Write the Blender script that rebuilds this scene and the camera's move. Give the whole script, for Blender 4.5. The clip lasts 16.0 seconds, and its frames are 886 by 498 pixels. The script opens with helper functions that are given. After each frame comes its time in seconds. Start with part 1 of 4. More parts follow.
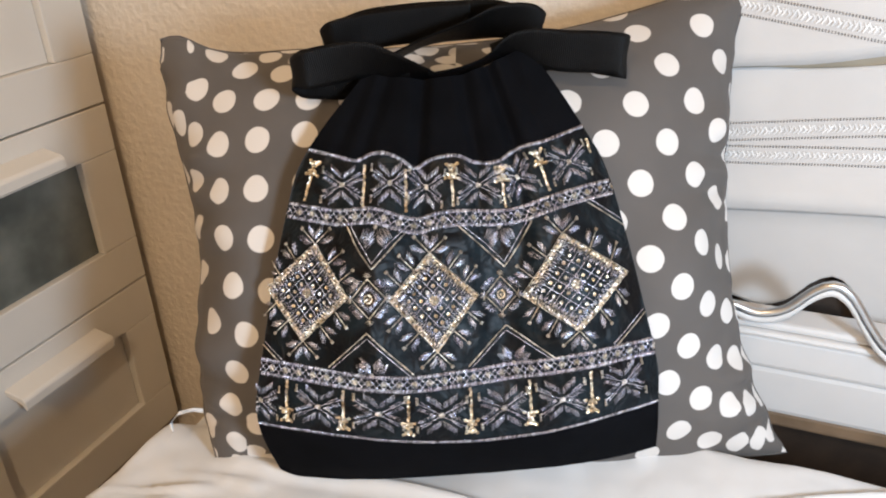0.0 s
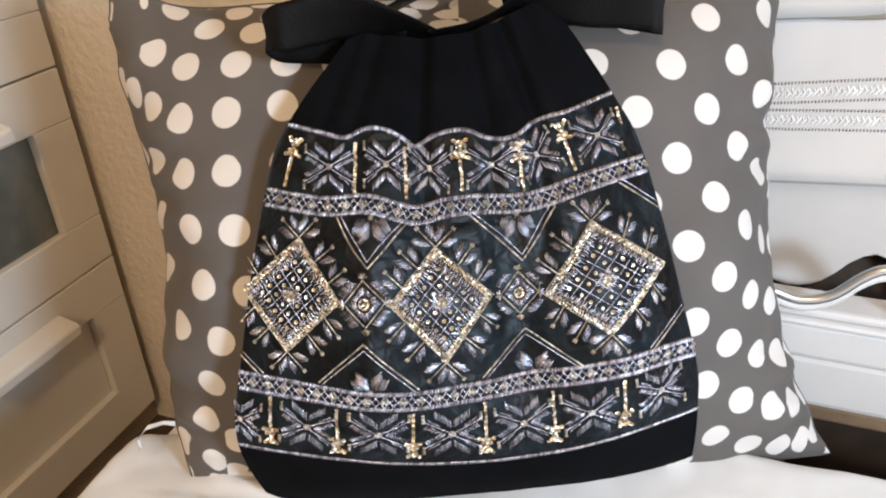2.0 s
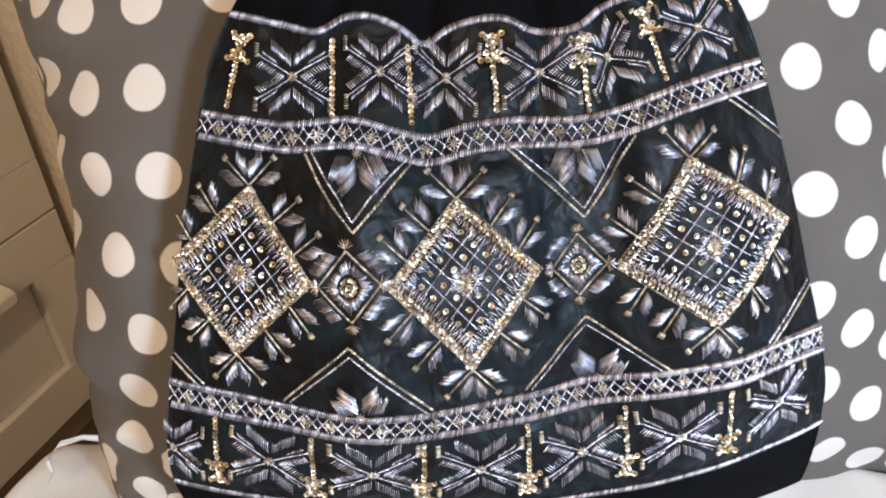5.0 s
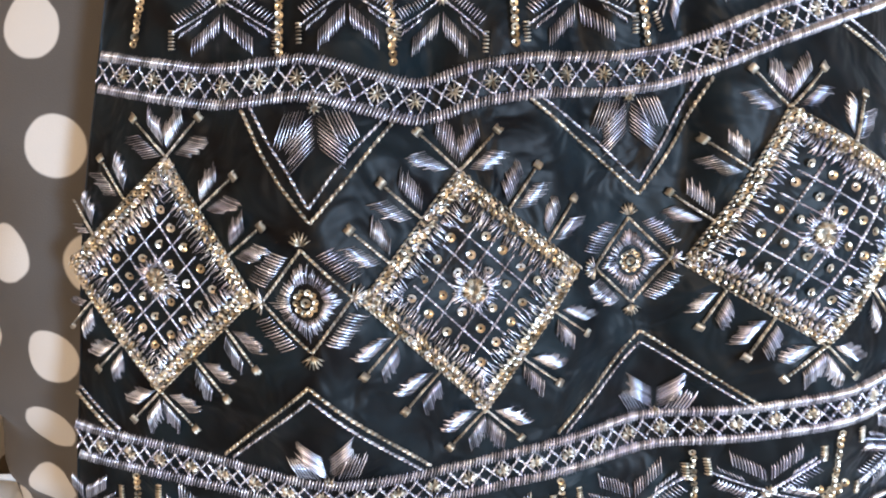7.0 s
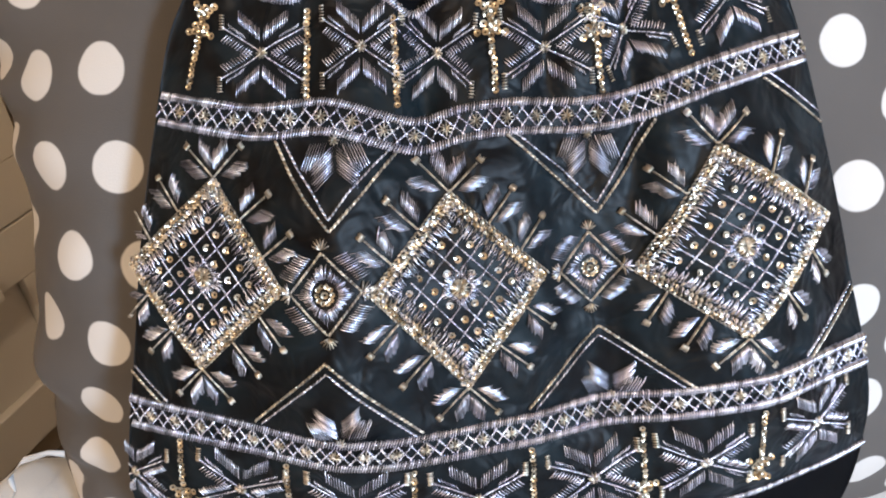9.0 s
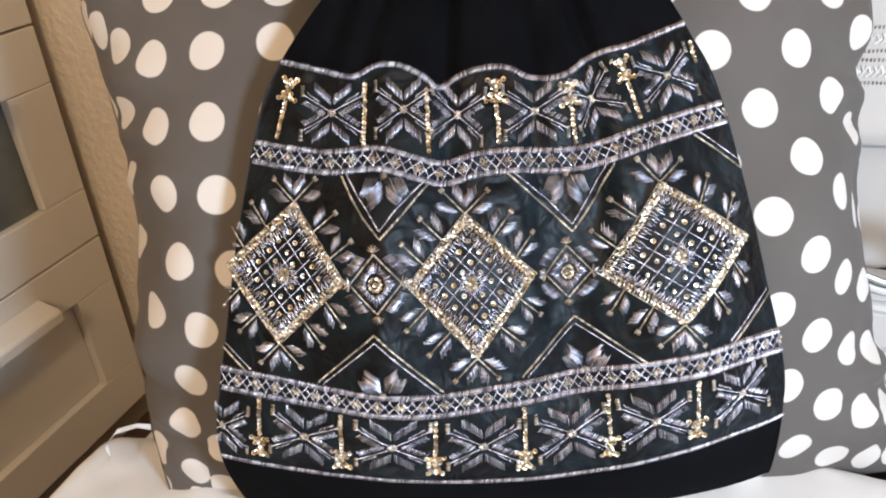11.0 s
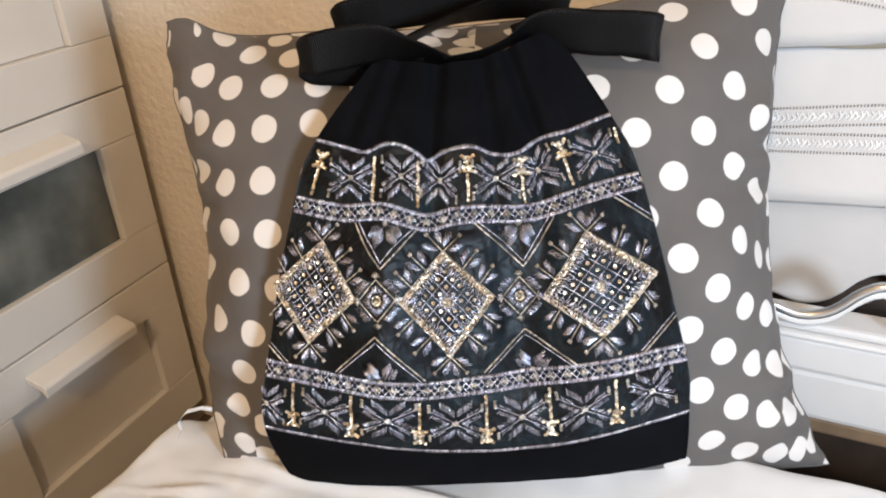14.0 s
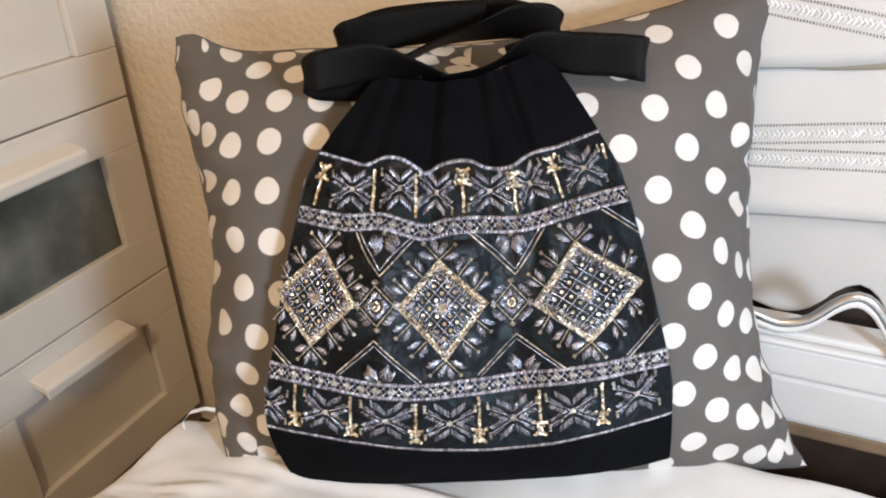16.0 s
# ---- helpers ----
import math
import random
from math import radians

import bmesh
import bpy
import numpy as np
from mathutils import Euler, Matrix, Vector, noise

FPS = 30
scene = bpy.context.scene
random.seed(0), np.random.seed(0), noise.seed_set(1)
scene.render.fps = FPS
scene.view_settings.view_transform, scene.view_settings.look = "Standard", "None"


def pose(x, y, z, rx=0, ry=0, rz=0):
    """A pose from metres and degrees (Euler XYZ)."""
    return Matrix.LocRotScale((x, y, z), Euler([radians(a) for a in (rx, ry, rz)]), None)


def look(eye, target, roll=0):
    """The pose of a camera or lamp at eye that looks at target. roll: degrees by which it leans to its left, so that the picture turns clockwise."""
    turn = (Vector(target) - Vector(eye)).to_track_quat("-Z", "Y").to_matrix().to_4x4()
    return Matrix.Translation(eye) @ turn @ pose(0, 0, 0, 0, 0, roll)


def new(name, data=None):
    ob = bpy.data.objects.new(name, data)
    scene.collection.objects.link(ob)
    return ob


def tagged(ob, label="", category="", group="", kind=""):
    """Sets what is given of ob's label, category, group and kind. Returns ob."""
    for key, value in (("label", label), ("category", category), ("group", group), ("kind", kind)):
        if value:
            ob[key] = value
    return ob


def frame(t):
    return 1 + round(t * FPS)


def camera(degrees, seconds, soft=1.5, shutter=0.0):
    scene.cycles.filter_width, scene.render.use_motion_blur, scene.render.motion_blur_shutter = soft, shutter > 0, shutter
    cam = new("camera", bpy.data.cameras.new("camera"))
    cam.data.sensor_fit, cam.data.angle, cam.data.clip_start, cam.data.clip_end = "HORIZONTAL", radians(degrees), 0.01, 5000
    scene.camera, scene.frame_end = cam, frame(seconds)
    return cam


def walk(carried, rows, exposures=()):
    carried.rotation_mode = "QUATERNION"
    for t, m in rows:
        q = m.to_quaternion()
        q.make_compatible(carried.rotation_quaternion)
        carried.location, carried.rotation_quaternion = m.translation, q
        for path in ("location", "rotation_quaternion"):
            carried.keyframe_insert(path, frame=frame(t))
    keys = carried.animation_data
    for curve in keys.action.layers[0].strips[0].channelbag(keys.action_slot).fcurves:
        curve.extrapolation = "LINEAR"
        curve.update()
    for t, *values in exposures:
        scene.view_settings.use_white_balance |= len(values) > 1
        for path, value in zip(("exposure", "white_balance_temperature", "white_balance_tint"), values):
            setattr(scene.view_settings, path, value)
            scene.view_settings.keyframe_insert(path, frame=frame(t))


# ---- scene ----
cam = camera(62.0, 16.0, soft=2.0)
PATH = [
    (0, (0.1433, 0.0587, 0.4670), (-0.0780, 1.8227, -0.4492), -1.56),
    (0.5, (0.1312, 0.0866, 0.4668), (-0.0896, 1.8305, -0.4872), -1.72),
    (1, (0.1233, 0.1070, 0.4565), (-0.0793, 1.8401, -0.5208), -2.10),
    (1.5, (0.1220, 0.1298, 0.4526), (-0.0628, 1.8504, -0.5501), -1.81),
    (2, (0.1134, 0.1537, 0.4459), (-0.0554, 1.8661, -0.5734), -1.80),
    (2.5, (0.1076, 0.1806, 0.4337), (-0.0488, 1.8850, -0.6010), -1.81),
    (3, (0.1020, 0.2052, 0.4234), (-0.0560, 1.9005, -0.6259), -1.76),
    (3.5, (0.0978, 0.2323, 0.4131), (-0.0492, 1.9091, -0.6670), -1.52),
    (4, (0.0882, 0.2574, 0.3935), (-0.0668, 1.9321, -0.6888), -1.62),
    (4.5, (0.0813, 0.2816, 0.3770), (-0.0655, 1.9330, -0.7418), -1.59),
    (4.7, (0.0825, 0.2908, 0.3689), (-0.0593, 1.9360, -0.7595), -1.67),
    (6.8, (0.0764, 0.3872, 0.3115), (-0.0647, 1.9873, -0.8800), -2.37),
    (7, (0.0760, 0.3932, 0.3055), (-0.0669, 1.9872, -0.8940), -2.79),
    (7.5, (0.0736, 0.3989, 0.3012), (-0.0689, 1.9695, -0.9287), -2.29),
    (8, (0.0770, 0.3884, 0.3111), (-0.0600, 1.9769, -0.8965), -2.10),
    (8.5, (0.0827, 0.3653, 0.3231), (-0.0744, 1.9836, -0.8415), -2.28),
    (9, (0.0864, 0.3438, 0.3354), (-0.0773, 1.9685, -0.8194), -2.39),
    (9.2, (0.0834, 0.3343, 0.3426), (-0.0715, 1.9688, -0.7995), -2.05),
    (11.3, (0.0957, 0.2163, 0.3846), (-0.1102, 1.9186, -0.6448), -1.89),
    (11.5, (0.1030, 0.2024, 0.3866), (-0.1346, 1.9072, -0.6318), -2.21),
    (12, (0.1181, 0.1780, 0.3972), (-0.1608, 1.8919, -0.5952), -2.47),
    (12.5, (0.1302, 0.1549, 0.4204), (-0.1837, 1.8694, -0.5604), -3.17),
    (13, (0.1383, 0.1390, 0.4417), (-0.1920, 1.8511, -0.5379), -3.26),
    (13.5, (0.1476, 0.1242, 0.4493), (-0.1888, 1.8381, -0.5250), -3.17),
    (14, (0.1547, 0.1044, 0.4613), (-0.1598, 1.8282, -0.5029), -2.69),
    (14.5, (0.1566, 0.0952, 0.4803), (-0.1440, 1.8372, -0.4552), -2.57),
    (15, (0.1555, 0.0864, 0.4835), (-0.1401, 1.8291, -0.4521), -2.21),
    (15.5, (0.1604, 0.0833, 0.4834), (-0.1403, 1.8176, -0.4662), -2.24),
    (16, (0.1573, 0.0773, 0.4775), (-0.1404, 1.8132, -0.4701), -1.97),
]
# the film's own exposure and white balance drift a little as the bag fills the picture
walk(cam, [(t, look(eye, target, roll)) for t, eye, target, roll in PATH],
     [(0.0, -0.03, 6550, 10), (2.5, 0.06, 6500, 10), (4.5, 0.06, 6400, 10), (7.0, -0.10, 6000, 10), (9.0, -0.06, 6100, 10), (11.5, 0.13, 6450, 10), (13.5, 0.12, 6500, 10), (16.0, 0.06, 6550, 10)])


# ---- world and light ----
world = bpy.data.worlds.new("room_world")
scene.world = world
world.use_nodes = True
world.node_tree.nodes["Background"].inputs[0].default_value = (0.55, 0.62, 0.75, 1)
world.node_tree.nodes["Background"].inputs[1].default_value = 0.05


def area_lamp(name, eye, target, size, watts, colour, size_y=None):
    data = bpy.data.lights.new(name, "AREA")
    data.energy, data.color, data.size = watts, colour, size
    if size_y:
        data.shape, data.size_y = "RECTANGLE", size_y
    ob = new(name, data)
    ob.matrix_world = look(eye, target)
    return ob


# the room's warm ceiling lamp, above and behind the eye, and an added cool light at the right
lamp = bpy.data.lights.new("ceiling_lamp_light", "POINT")
lamp.energy, lamp.color, lamp.shadow_soft_size = 46.0, (1.0, 0.750, 0.49), 0.06
new("ceiling_lamp_light", lamp).location = (-0.15, -0.85, 1.28)
# cool light from the right, its source unseen; a small area lamp stands in
area_lamp("cool_side_light", (0.66, -0.12, 0.46), (0.1, 0.6, 0.1), 0.15, 13.0, (0.64, 0.81, 1.0), 0.19)


# ---- materials ----
def srgb(r, g, b):
    return tuple(((c / 255) / 12.92 if c / 255 <= 0.04045 else ((c / 255 + 0.055) / 1.055) ** 2.4) for c in (r, g, b))


def material(name, colour, rough=0.6, metal=0.0, vary=0.15, scale=40.0, bump=0.15, bump_scale=300.0, distance=0.001, second=None, island=0.0, sheen=0.0, detail=4.0, gloss=0.5):
    """A surface with two scales of variation: broad blotches and a fine grain with relief."""
    m = bpy.data.materials.new(name)
    m.use_nodes = True
    nt = m.node_tree
    b = nt.nodes["Principled BSDF"]
    b.inputs["Roughness"].default_value, b.inputs["Metallic"].default_value = rough, metal
    b.inputs["Sheen Weight"].default_value = sheen
    b.inputs["Specular IOR Level"].default_value = gloss
    tc = nt.nodes.new("ShaderNodeTexCoord")
    n1, n2 = nt.nodes.new("ShaderNodeTexNoise"), nt.nodes.new("ShaderNodeTexNoise")
    n1.inputs["Scale"].default_value, n2.inputs["Scale"].default_value = scale, bump_scale
    n1.inputs["Detail"].default_value = detail
    for n in (n1, n2):
        nt.links.new(tc.outputs["Object"], n.inputs["Vector"])
    ramp = nt.nodes.new("ShaderNodeMix")
    ramp.data_type = "RGBA"
    c2 = second or tuple(c * (1 - vary) for c in colour)
    ramp.inputs["A"].default_value, ramp.inputs["B"].default_value = (*colour, 1), (*c2, 1)
    sharpen = nt.nodes.new("ShaderNodeMapRange")
    sharpen.inputs[1].default_value, sharpen.inputs[2].default_value = 0.35, 0.65
    nt.links.new(n1.outputs["Fac"], sharpen.inputs[0])
    nt.links.new(sharpen.outputs[0], ramp.inputs["Factor"])
    out = ramp.outputs["Result"]
    if island:
        geo = nt.nodes.new("ShaderNodeNewGeometry")
        hsv = nt.nodes.new("ShaderNodeHueSaturation")
        rng = nt.nodes.new("ShaderNodeMapRange")
        rng.inputs[3].default_value, rng.inputs[4].default_value = 1 - island, 1 + island
        nt.links.new(geo.outputs["Random Per Island"], rng.inputs[0])
        nt.links.new(rng.outputs[0], hsv.inputs["Value"])
        nt.links.new(out, hsv.inputs["Color"])
        out = hsv.outputs["Color"]
    nt.links.new(out, b.inputs["Base Color"])
    bp = nt.nodes.new("ShaderNodeBump")
    bp.inputs["Strength"].default_value, bp.inputs["Distance"].default_value = bump, distance
    nt.links.new(n2.outputs["Fac"], bp.inputs["Height"])
    nt.links.new(bp.outputs["Normal"], b.inputs["Normal"])
    return m


def dotted_cloth(name, ground, dot, radius):
    """Printed cotton: round dots at the whole numbers of the cloth's lattice UV; the attribute "metric" gives the cloth's metres there."""
    m = material(name, ground, 0.85, 0, 0.12, 14, 0.25, 1400, 0.0006, sheen=0.05)
    nt = m.node_tree
    b = nt.nodes["Principled BSDF"]
    base = b.inputs["Base Color"].links[0].from_socket

    def op(kind, x, y, z=None):
        n = nt.nodes.new("ShaderNodeMath")
        n.operation = kind
        for k, v in enumerate((x, y, z)):
            if v is None:
                continue
            if isinstance(v, (int, float)):
                n.inputs[k].default_value = v
            else:
                nt.links.new(v, n.inputs[k])
        return n.outputs[0]

    uv = nt.nodes.new("ShaderNodeUVMap")
    uv.uv_map = "cloth"
    split = nt.nodes.new("ShaderNodeSeparateXYZ")
    nt.links.new(uv.outputs[0], split.inputs[0])
    att = nt.nodes.new("ShaderNodeAttribute")
    att.attribute_name = "metric"
    g = nt.nodes.new("ShaderNodeSeparateXYZ")
    nt.links.new(att.outputs["Vector"], g.inputs[0])
    x = op("SUBTRACT", op("FRACT", op("ADD", split.outputs[0], 40.5), 0), 0.5)
    y = op("SUBTRACT", op("FRACT", op("ADD", split.outputs[1], 40.5), 0), 0.5)
    d2 = op("ADD", op("MULTIPLY", op("MULTIPLY", x, x), g.outputs[0]), op("MULTIPLY", op("MULTIPLY", y, y), g.outputs[2]))
    d2 = op("ADD", d2, op("MULTIPLY", op("MULTIPLY", x, y), op("MULTIPLY", g.outputs[1], 2.0)))
    d = op("SQRT", op("MAXIMUM", d2, 0.0), 0)
    wob = nt.nodes.new("ShaderNodeTexNoise")
    wob.inputs["Scale"].default_value = 3.0
    nt.links.new(uv.outputs[0], wob.inputs["Vector"])
    total = op("ADD", d, op("MULTIPLY", op("SUBTRACT", wob.outputs["Fac"], 0.5), 0.0016))
    rng = nt.nodes.new("ShaderNodeMapRange")
    rng.inputs[1].default_value, rng.inputs[2].default_value = radius + 0.0005, radius - 0.0005
    nt.links.new(total, rng.inputs[0])
    mix = nt.nodes.new("ShaderNodeMix")
    mix.data_type = "RGBA"
    mix.inputs["B"].default_value = (*dot, 1)
    nt.links.new(rng.outputs[0], mix.inputs["Factor"])
    nt.links.new(base, mix.inputs["A"])
    nt.links.new(mix.outputs["Result"], b.inputs["Base Color"])
    return m


PLASTER = material("cream_plaster", (0.78, 0.70, 0.60), 0.9, 0, 0.08, 5, 0.75, 75, 0.006)
WHITE_PAINT = material("white_painted_board", (0.72, 0.685, 0.63), 0.38, 0, 0.06, 6, 0.05, 500, 0.0004)
# white paint darkened: the shade on the carcass side is put into its colour
SHADED_WHITE = material("shaded_white_carcass", (0.36, 0.30, 0.23), 0.55, 0, 0.12, 8, 0.05, 500, 0.0004)
FROSTED = material("frosted_glass_panel", (0.20, 0.215, 0.195), 0.28, 0, 0.55, 7, 0.05, 900, 0.0004, second=(0.045, 0.055, 0.052))
SHEET = material("white_bed_sheet", (0.64, 0.635, 0.63), 0.85, 0, 0.05, 10, 0.3, 900, 0.0006, sheen=0.1)
CURTAIN = material("white_linen_cloth", (0.56, 0.545, 0.53), 0.85, 0, 0.06, 12, 0.3, 1100, 0.0006, sheen=0.1)
LACE = material("white_lace_thread", (0.70, 0.70, 0.695), 0.7, 0, 0.1, 60, 0.2, 900, 0.0005, island=0.15)
LACE_GAP = material("drawn_thread_gap", (0.20, 0.195, 0.19), 0.9, 0, 0.2, 60, 0.1, 900, 0.0005, island=0.3)
BENCH_WHITE = material("white_bench_board", (0.62, 0.61, 0.60), 0.5, 0, 0.07, 9, 0.08, 500, 0.0004)
TAN = material("tan_wood_strip", (0.21, 0.14, 0.085), 0.6, 0, 0.3, 25, 0.15, 300, 0.0006)
DARK_BROWN = material("dark_wood_and_gap_shade", (0.045, 0.028, 0.018), 0.7, 0, 0.4, 30, 0.2, 200, 0.0008)
CHROME = material("polished_steel_tube", (0.62, 0.64, 0.66), 0.30, 1.0, 0.08, 20, 0.03, 300, 0.0003)
FELT = material("black_cotton_twill", (0.0036, 0.0039, 0.0052), 0.9, 0, 0.35, 35, 0.4, 1800, 0.0006, gloss=0.05)
WEBBING = material("black_ribbed_webbing", (0.0035, 0.0032, 0.0032), 0.48, 0, 0.3, 30, 0.3, 900, 0.0006, gloss=0.12)
def ribbed(m, pitch):
    """Adds the fine cross ribs of woven webbing to a material's relief, by the strap's own UV metres."""
    nt = m.node_tree
    uv = nt.nodes.new("ShaderNodeUVMap")
    uv.uv_map = "strap"
    wave = nt.nodes.new("ShaderNodeTexWave")
    wave.wave_type, wave.bands_direction = "BANDS", "X"
    wave.inputs["Scale"].default_value = 0.314 / pitch
    wave.inputs["Distortion"].default_value = 0.4
    nt.links.new(uv.outputs[0], wave.inputs["Vector"])
    first = [n for n in nt.nodes if n.type == "BUMP"][0]
    bump = nt.nodes.new("ShaderNodeBump")
    bump.inputs["Strength"].default_value, bump.inputs["Distance"].default_value = 0.7, 0.0006
    nt.links.new(wave.outputs["Fac"], bump.inputs["Height"])
    nt.links.new(first.outputs["Normal"], bump.inputs["Normal"])
    nt.links.new(bump.outputs["Normal"], nt.nodes["Principled BSDF"].inputs["Normal"])


ribbed(WEBBING, 0.0017)
BEIGE = material("beige_fold_strip", (0.40, 0.33, 0.24), 0.9, 0, 0.12, 20, 0.3, 1100, 0.0006)
# blue-black cloth; the teal second colour paints the satin's cool sheen in blotches
ORGANZA = material("dark_blue_satin_painted_sheen", (0.0014, 0.0012, 0.0018), 0.46, 0, 0.3, 34, 0.7, 50, 0.006, second=(0.0066, 0.0125, 0.0168), detail=4.0, gloss=0.16)
for node in ORGANZA.node_tree.nodes:
    if node.type == "TEX_NOISE":
        node.inputs["Distortion"].default_value = 0.7   # the sheer cloth lies in small swirling creases
SILVER = material("silver_zari_thread", (0.56, 0.59, 0.67), 0.27, 0.92, 0.25, 90, 0.2, 2500, 0.0003, second=(0.40, 0.40, 0.49), island=0.65)
GOLD = material("gold_zari_thread", (0.58, 0.545, 0.48), 0.30, 0.9, 0.3, 90, 0.2, 2500, 0.0003, second=(0.38, 0.33, 0.25), island=0.6)
GOLD_SEQUIN = material("gold_sequin", (0.52, 0.47, 0.38), 0.26, 0.95, 0.15, 200, 0.1, 2500, 0.0002, second=(0.40, 0.34, 0.24), island=0.6)
SILVER_SEQUIN = material("silver_sequin", (0.85, 0.85, 0.84), 0.12, 0.95, 0.1, 200, 0.1, 2500, 0.0002, island=0.15)
POLKA = dotted_cloth("grey_cotton_with_white_dots", (0.098, 0.088, 0.082), (0.62, 0.59, 0.56), 0.0125)
GREY_COTTON = material("plain_grey_cotton", (0.098, 0.088, 0.082), 0.85, 0, 0.12, 14, 0.25, 1400, 0.0006)
FLOOR_WOOD = material("brown_floor_boards", (0.13, 0.085, 0.055), 0.5, 0, 0.4, 12, 0.1, 150, 0.0008)


# ---- mesh helpers ----
def mesh_object(name, verts, faces, mats, parent=None, slots=None, smooth=True, label=""):
    me = bpy.data.meshes.new(name)
    me.from_pydata([tuple(v) for v in verts], [], faces)
    for m in mats:
        me.materials.append(m)
    if slots is not None:
        me.polygons.foreach_set("material_index", slots)
    me.polygons.foreach_set("use_smooth", [smooth] * len(me.polygons))
    me.update()
    ob = new(name, me)
    if parent:
        ob.parent = parent
    if label:
        ob["label"] = label
    return ob


def part(name, bm, mat, parent=None, label="", smooth=False):
    me = bpy.data.meshes.new(name)
    bmesh.ops.recalc_face_normals(bm, faces=bm.faces)
    bm.to_mesh(me)
    bm.free()
    me.materials.append(mat)
    me.polygons.foreach_set("use_smooth", [smooth] * len(me.polygons))
    ob = new(name, me)
    if parent:
        ob.parent = parent
    if label:
        ob["label"] = label
    return ob


def box_bm(lo, hi, bevel=0.003, bm=None):
    """A box from corner to corner with rounded edges."""
    bm = bm or bmesh.new()
    made = bmesh.ops.create_cube(bm, size=1)["verts"]
    for v in made:
        v.co = Vector([lo[k] + (v.co[k] + 0.5) * (hi[k] - lo[k]) for k in range(3)])
    if bevel:
        edges = list({e for v in made for e in v.link_edges})
        bmesh.ops.bevel(bm, geom=edges, offset=bevel, segments=2, affect="EDGES", profile=0.6)
    return bm


def thing(name, m, label, category, group="", kind=""):
    ob = new(name)
    ob.empty_display_size = 0.05
    ob.matrix_world = m
    return tagged(ob, label, category, group, kind)


def curve_through(xs, ys):
    """A smooth function through a few control values."""
    xs, ys = np.array(xs, float), np.array(ys, float)
    slope = np.gradient(ys, xs)

    def f(x):
        x = min(max(x, xs[0]), xs[-1])
        i = min(int(np.searchsorted(xs, x, side="right")) - 1, len(xs) - 2)
        i = max(i, 0)
        h = xs[i + 1] - xs[i]
        t = (x - xs[i]) / h
        return ((2 * t**3 - 3 * t**2 + 1) * ys[i] + (t**3 - 2 * t**2 + t) * h * slope[i]
                + (-2 * t**3 + 3 * t**2) * ys[i + 1] + (t**3 - t**2) * h * slope[i + 1])
    return f


def grid_faces(nx, ny, start=0, flip=False):
    out = []
    for j in range(ny - 1):
        for i in range(nx - 1):
            a = start + j * nx + i
            q = (a, a + 1, a + nx + 1, a + nx)
            out.append(q[::-1] if flip else q)
    return out


# ---- the room ----
ROOM = pose(0, 0, 0, 0, 0, -15)   # room axes: x along the back wall, y towards it
FLOOR_Z, BED_Z, WALL_N = -0.56, -0.055, 1.0


def structure(name, lo, hi, mat, label, bevel=0.0):
    ob = part(name, box_bm(lo, hi, bevel), mat)
    ob.matrix_world = ROOM
    return tagged(ob, label, name.split("_")[0], kind="structure")


structure("wall_north", (-1.6, WALL_N, FLOOR_Z), (2.2, WALL_N + 0.12, 2.0), PLASTER, "rough cream plaster wall behind the bed")
structure("wall_west", (-1.72, -1.9, FLOOR_Z), (-1.6, WALL_N + 0.12, 2.0), PLASTER, "plain cream plaster wall behind the drawers")
structure("wall_south", (-1.6, -2.02, FLOOR_Z), (2.2, -1.9, 2.0), PLASTER, "plain cream plaster wall")
structure("wall_east", (2.2, -2.02, FLOOR_Z), (2.32, WALL_N + 0.12, 2.0), PLASTER, "plain cream plaster wall")
structure("ceiling", (-1.72, -2.02, 2.0), (2.32, WALL_N + 0.12, 2.1), PLASTER, "plain pale ceiling")
structure("floor", (-1.72, -2.02, FLOOR_Z - 0.1), (2.32, WALL_N + 0.12, FLOOR_Z), FLOOR_WOOD, "brown wooden floor beside the bed")


# ---- chest of drawers ----
CAB_U, CAB_N, CAB_W, DRAWER = -0.8206, 0.9786, 0.425, 0.3192
chest = thing("chest_of_drawers", ROOM @ pose(CAB_U, CAB_N, FLOOR_Z), "tall white chest of drawers with frosted glass and framed fronts", "chest of drawers")


def chest_part(name, lo, hi, mat, parent=chest, bevel=0.003, label=""):
    return part(name, box_bm(lo, hi, bevel), mat, parent, label)


z0 = -0.4940 - FLOOR_Z
chest_part("carcass", (-0.40, -CAB_W, 0.0), (-0.029, 0.026, z0 + 4 * DRAWER + 0.01), SHADED_WHITE)
chest_part("top_board", (-0.405, -CAB_W, z0 + 4 * DRAWER + 0.0105), (0.004, 0.028, z0 + 4 * DRAWER + 0.032), WHITE_PAINT)
rail_top, rail_bottom, stile = 0.0765, 0.0780, 0.0745


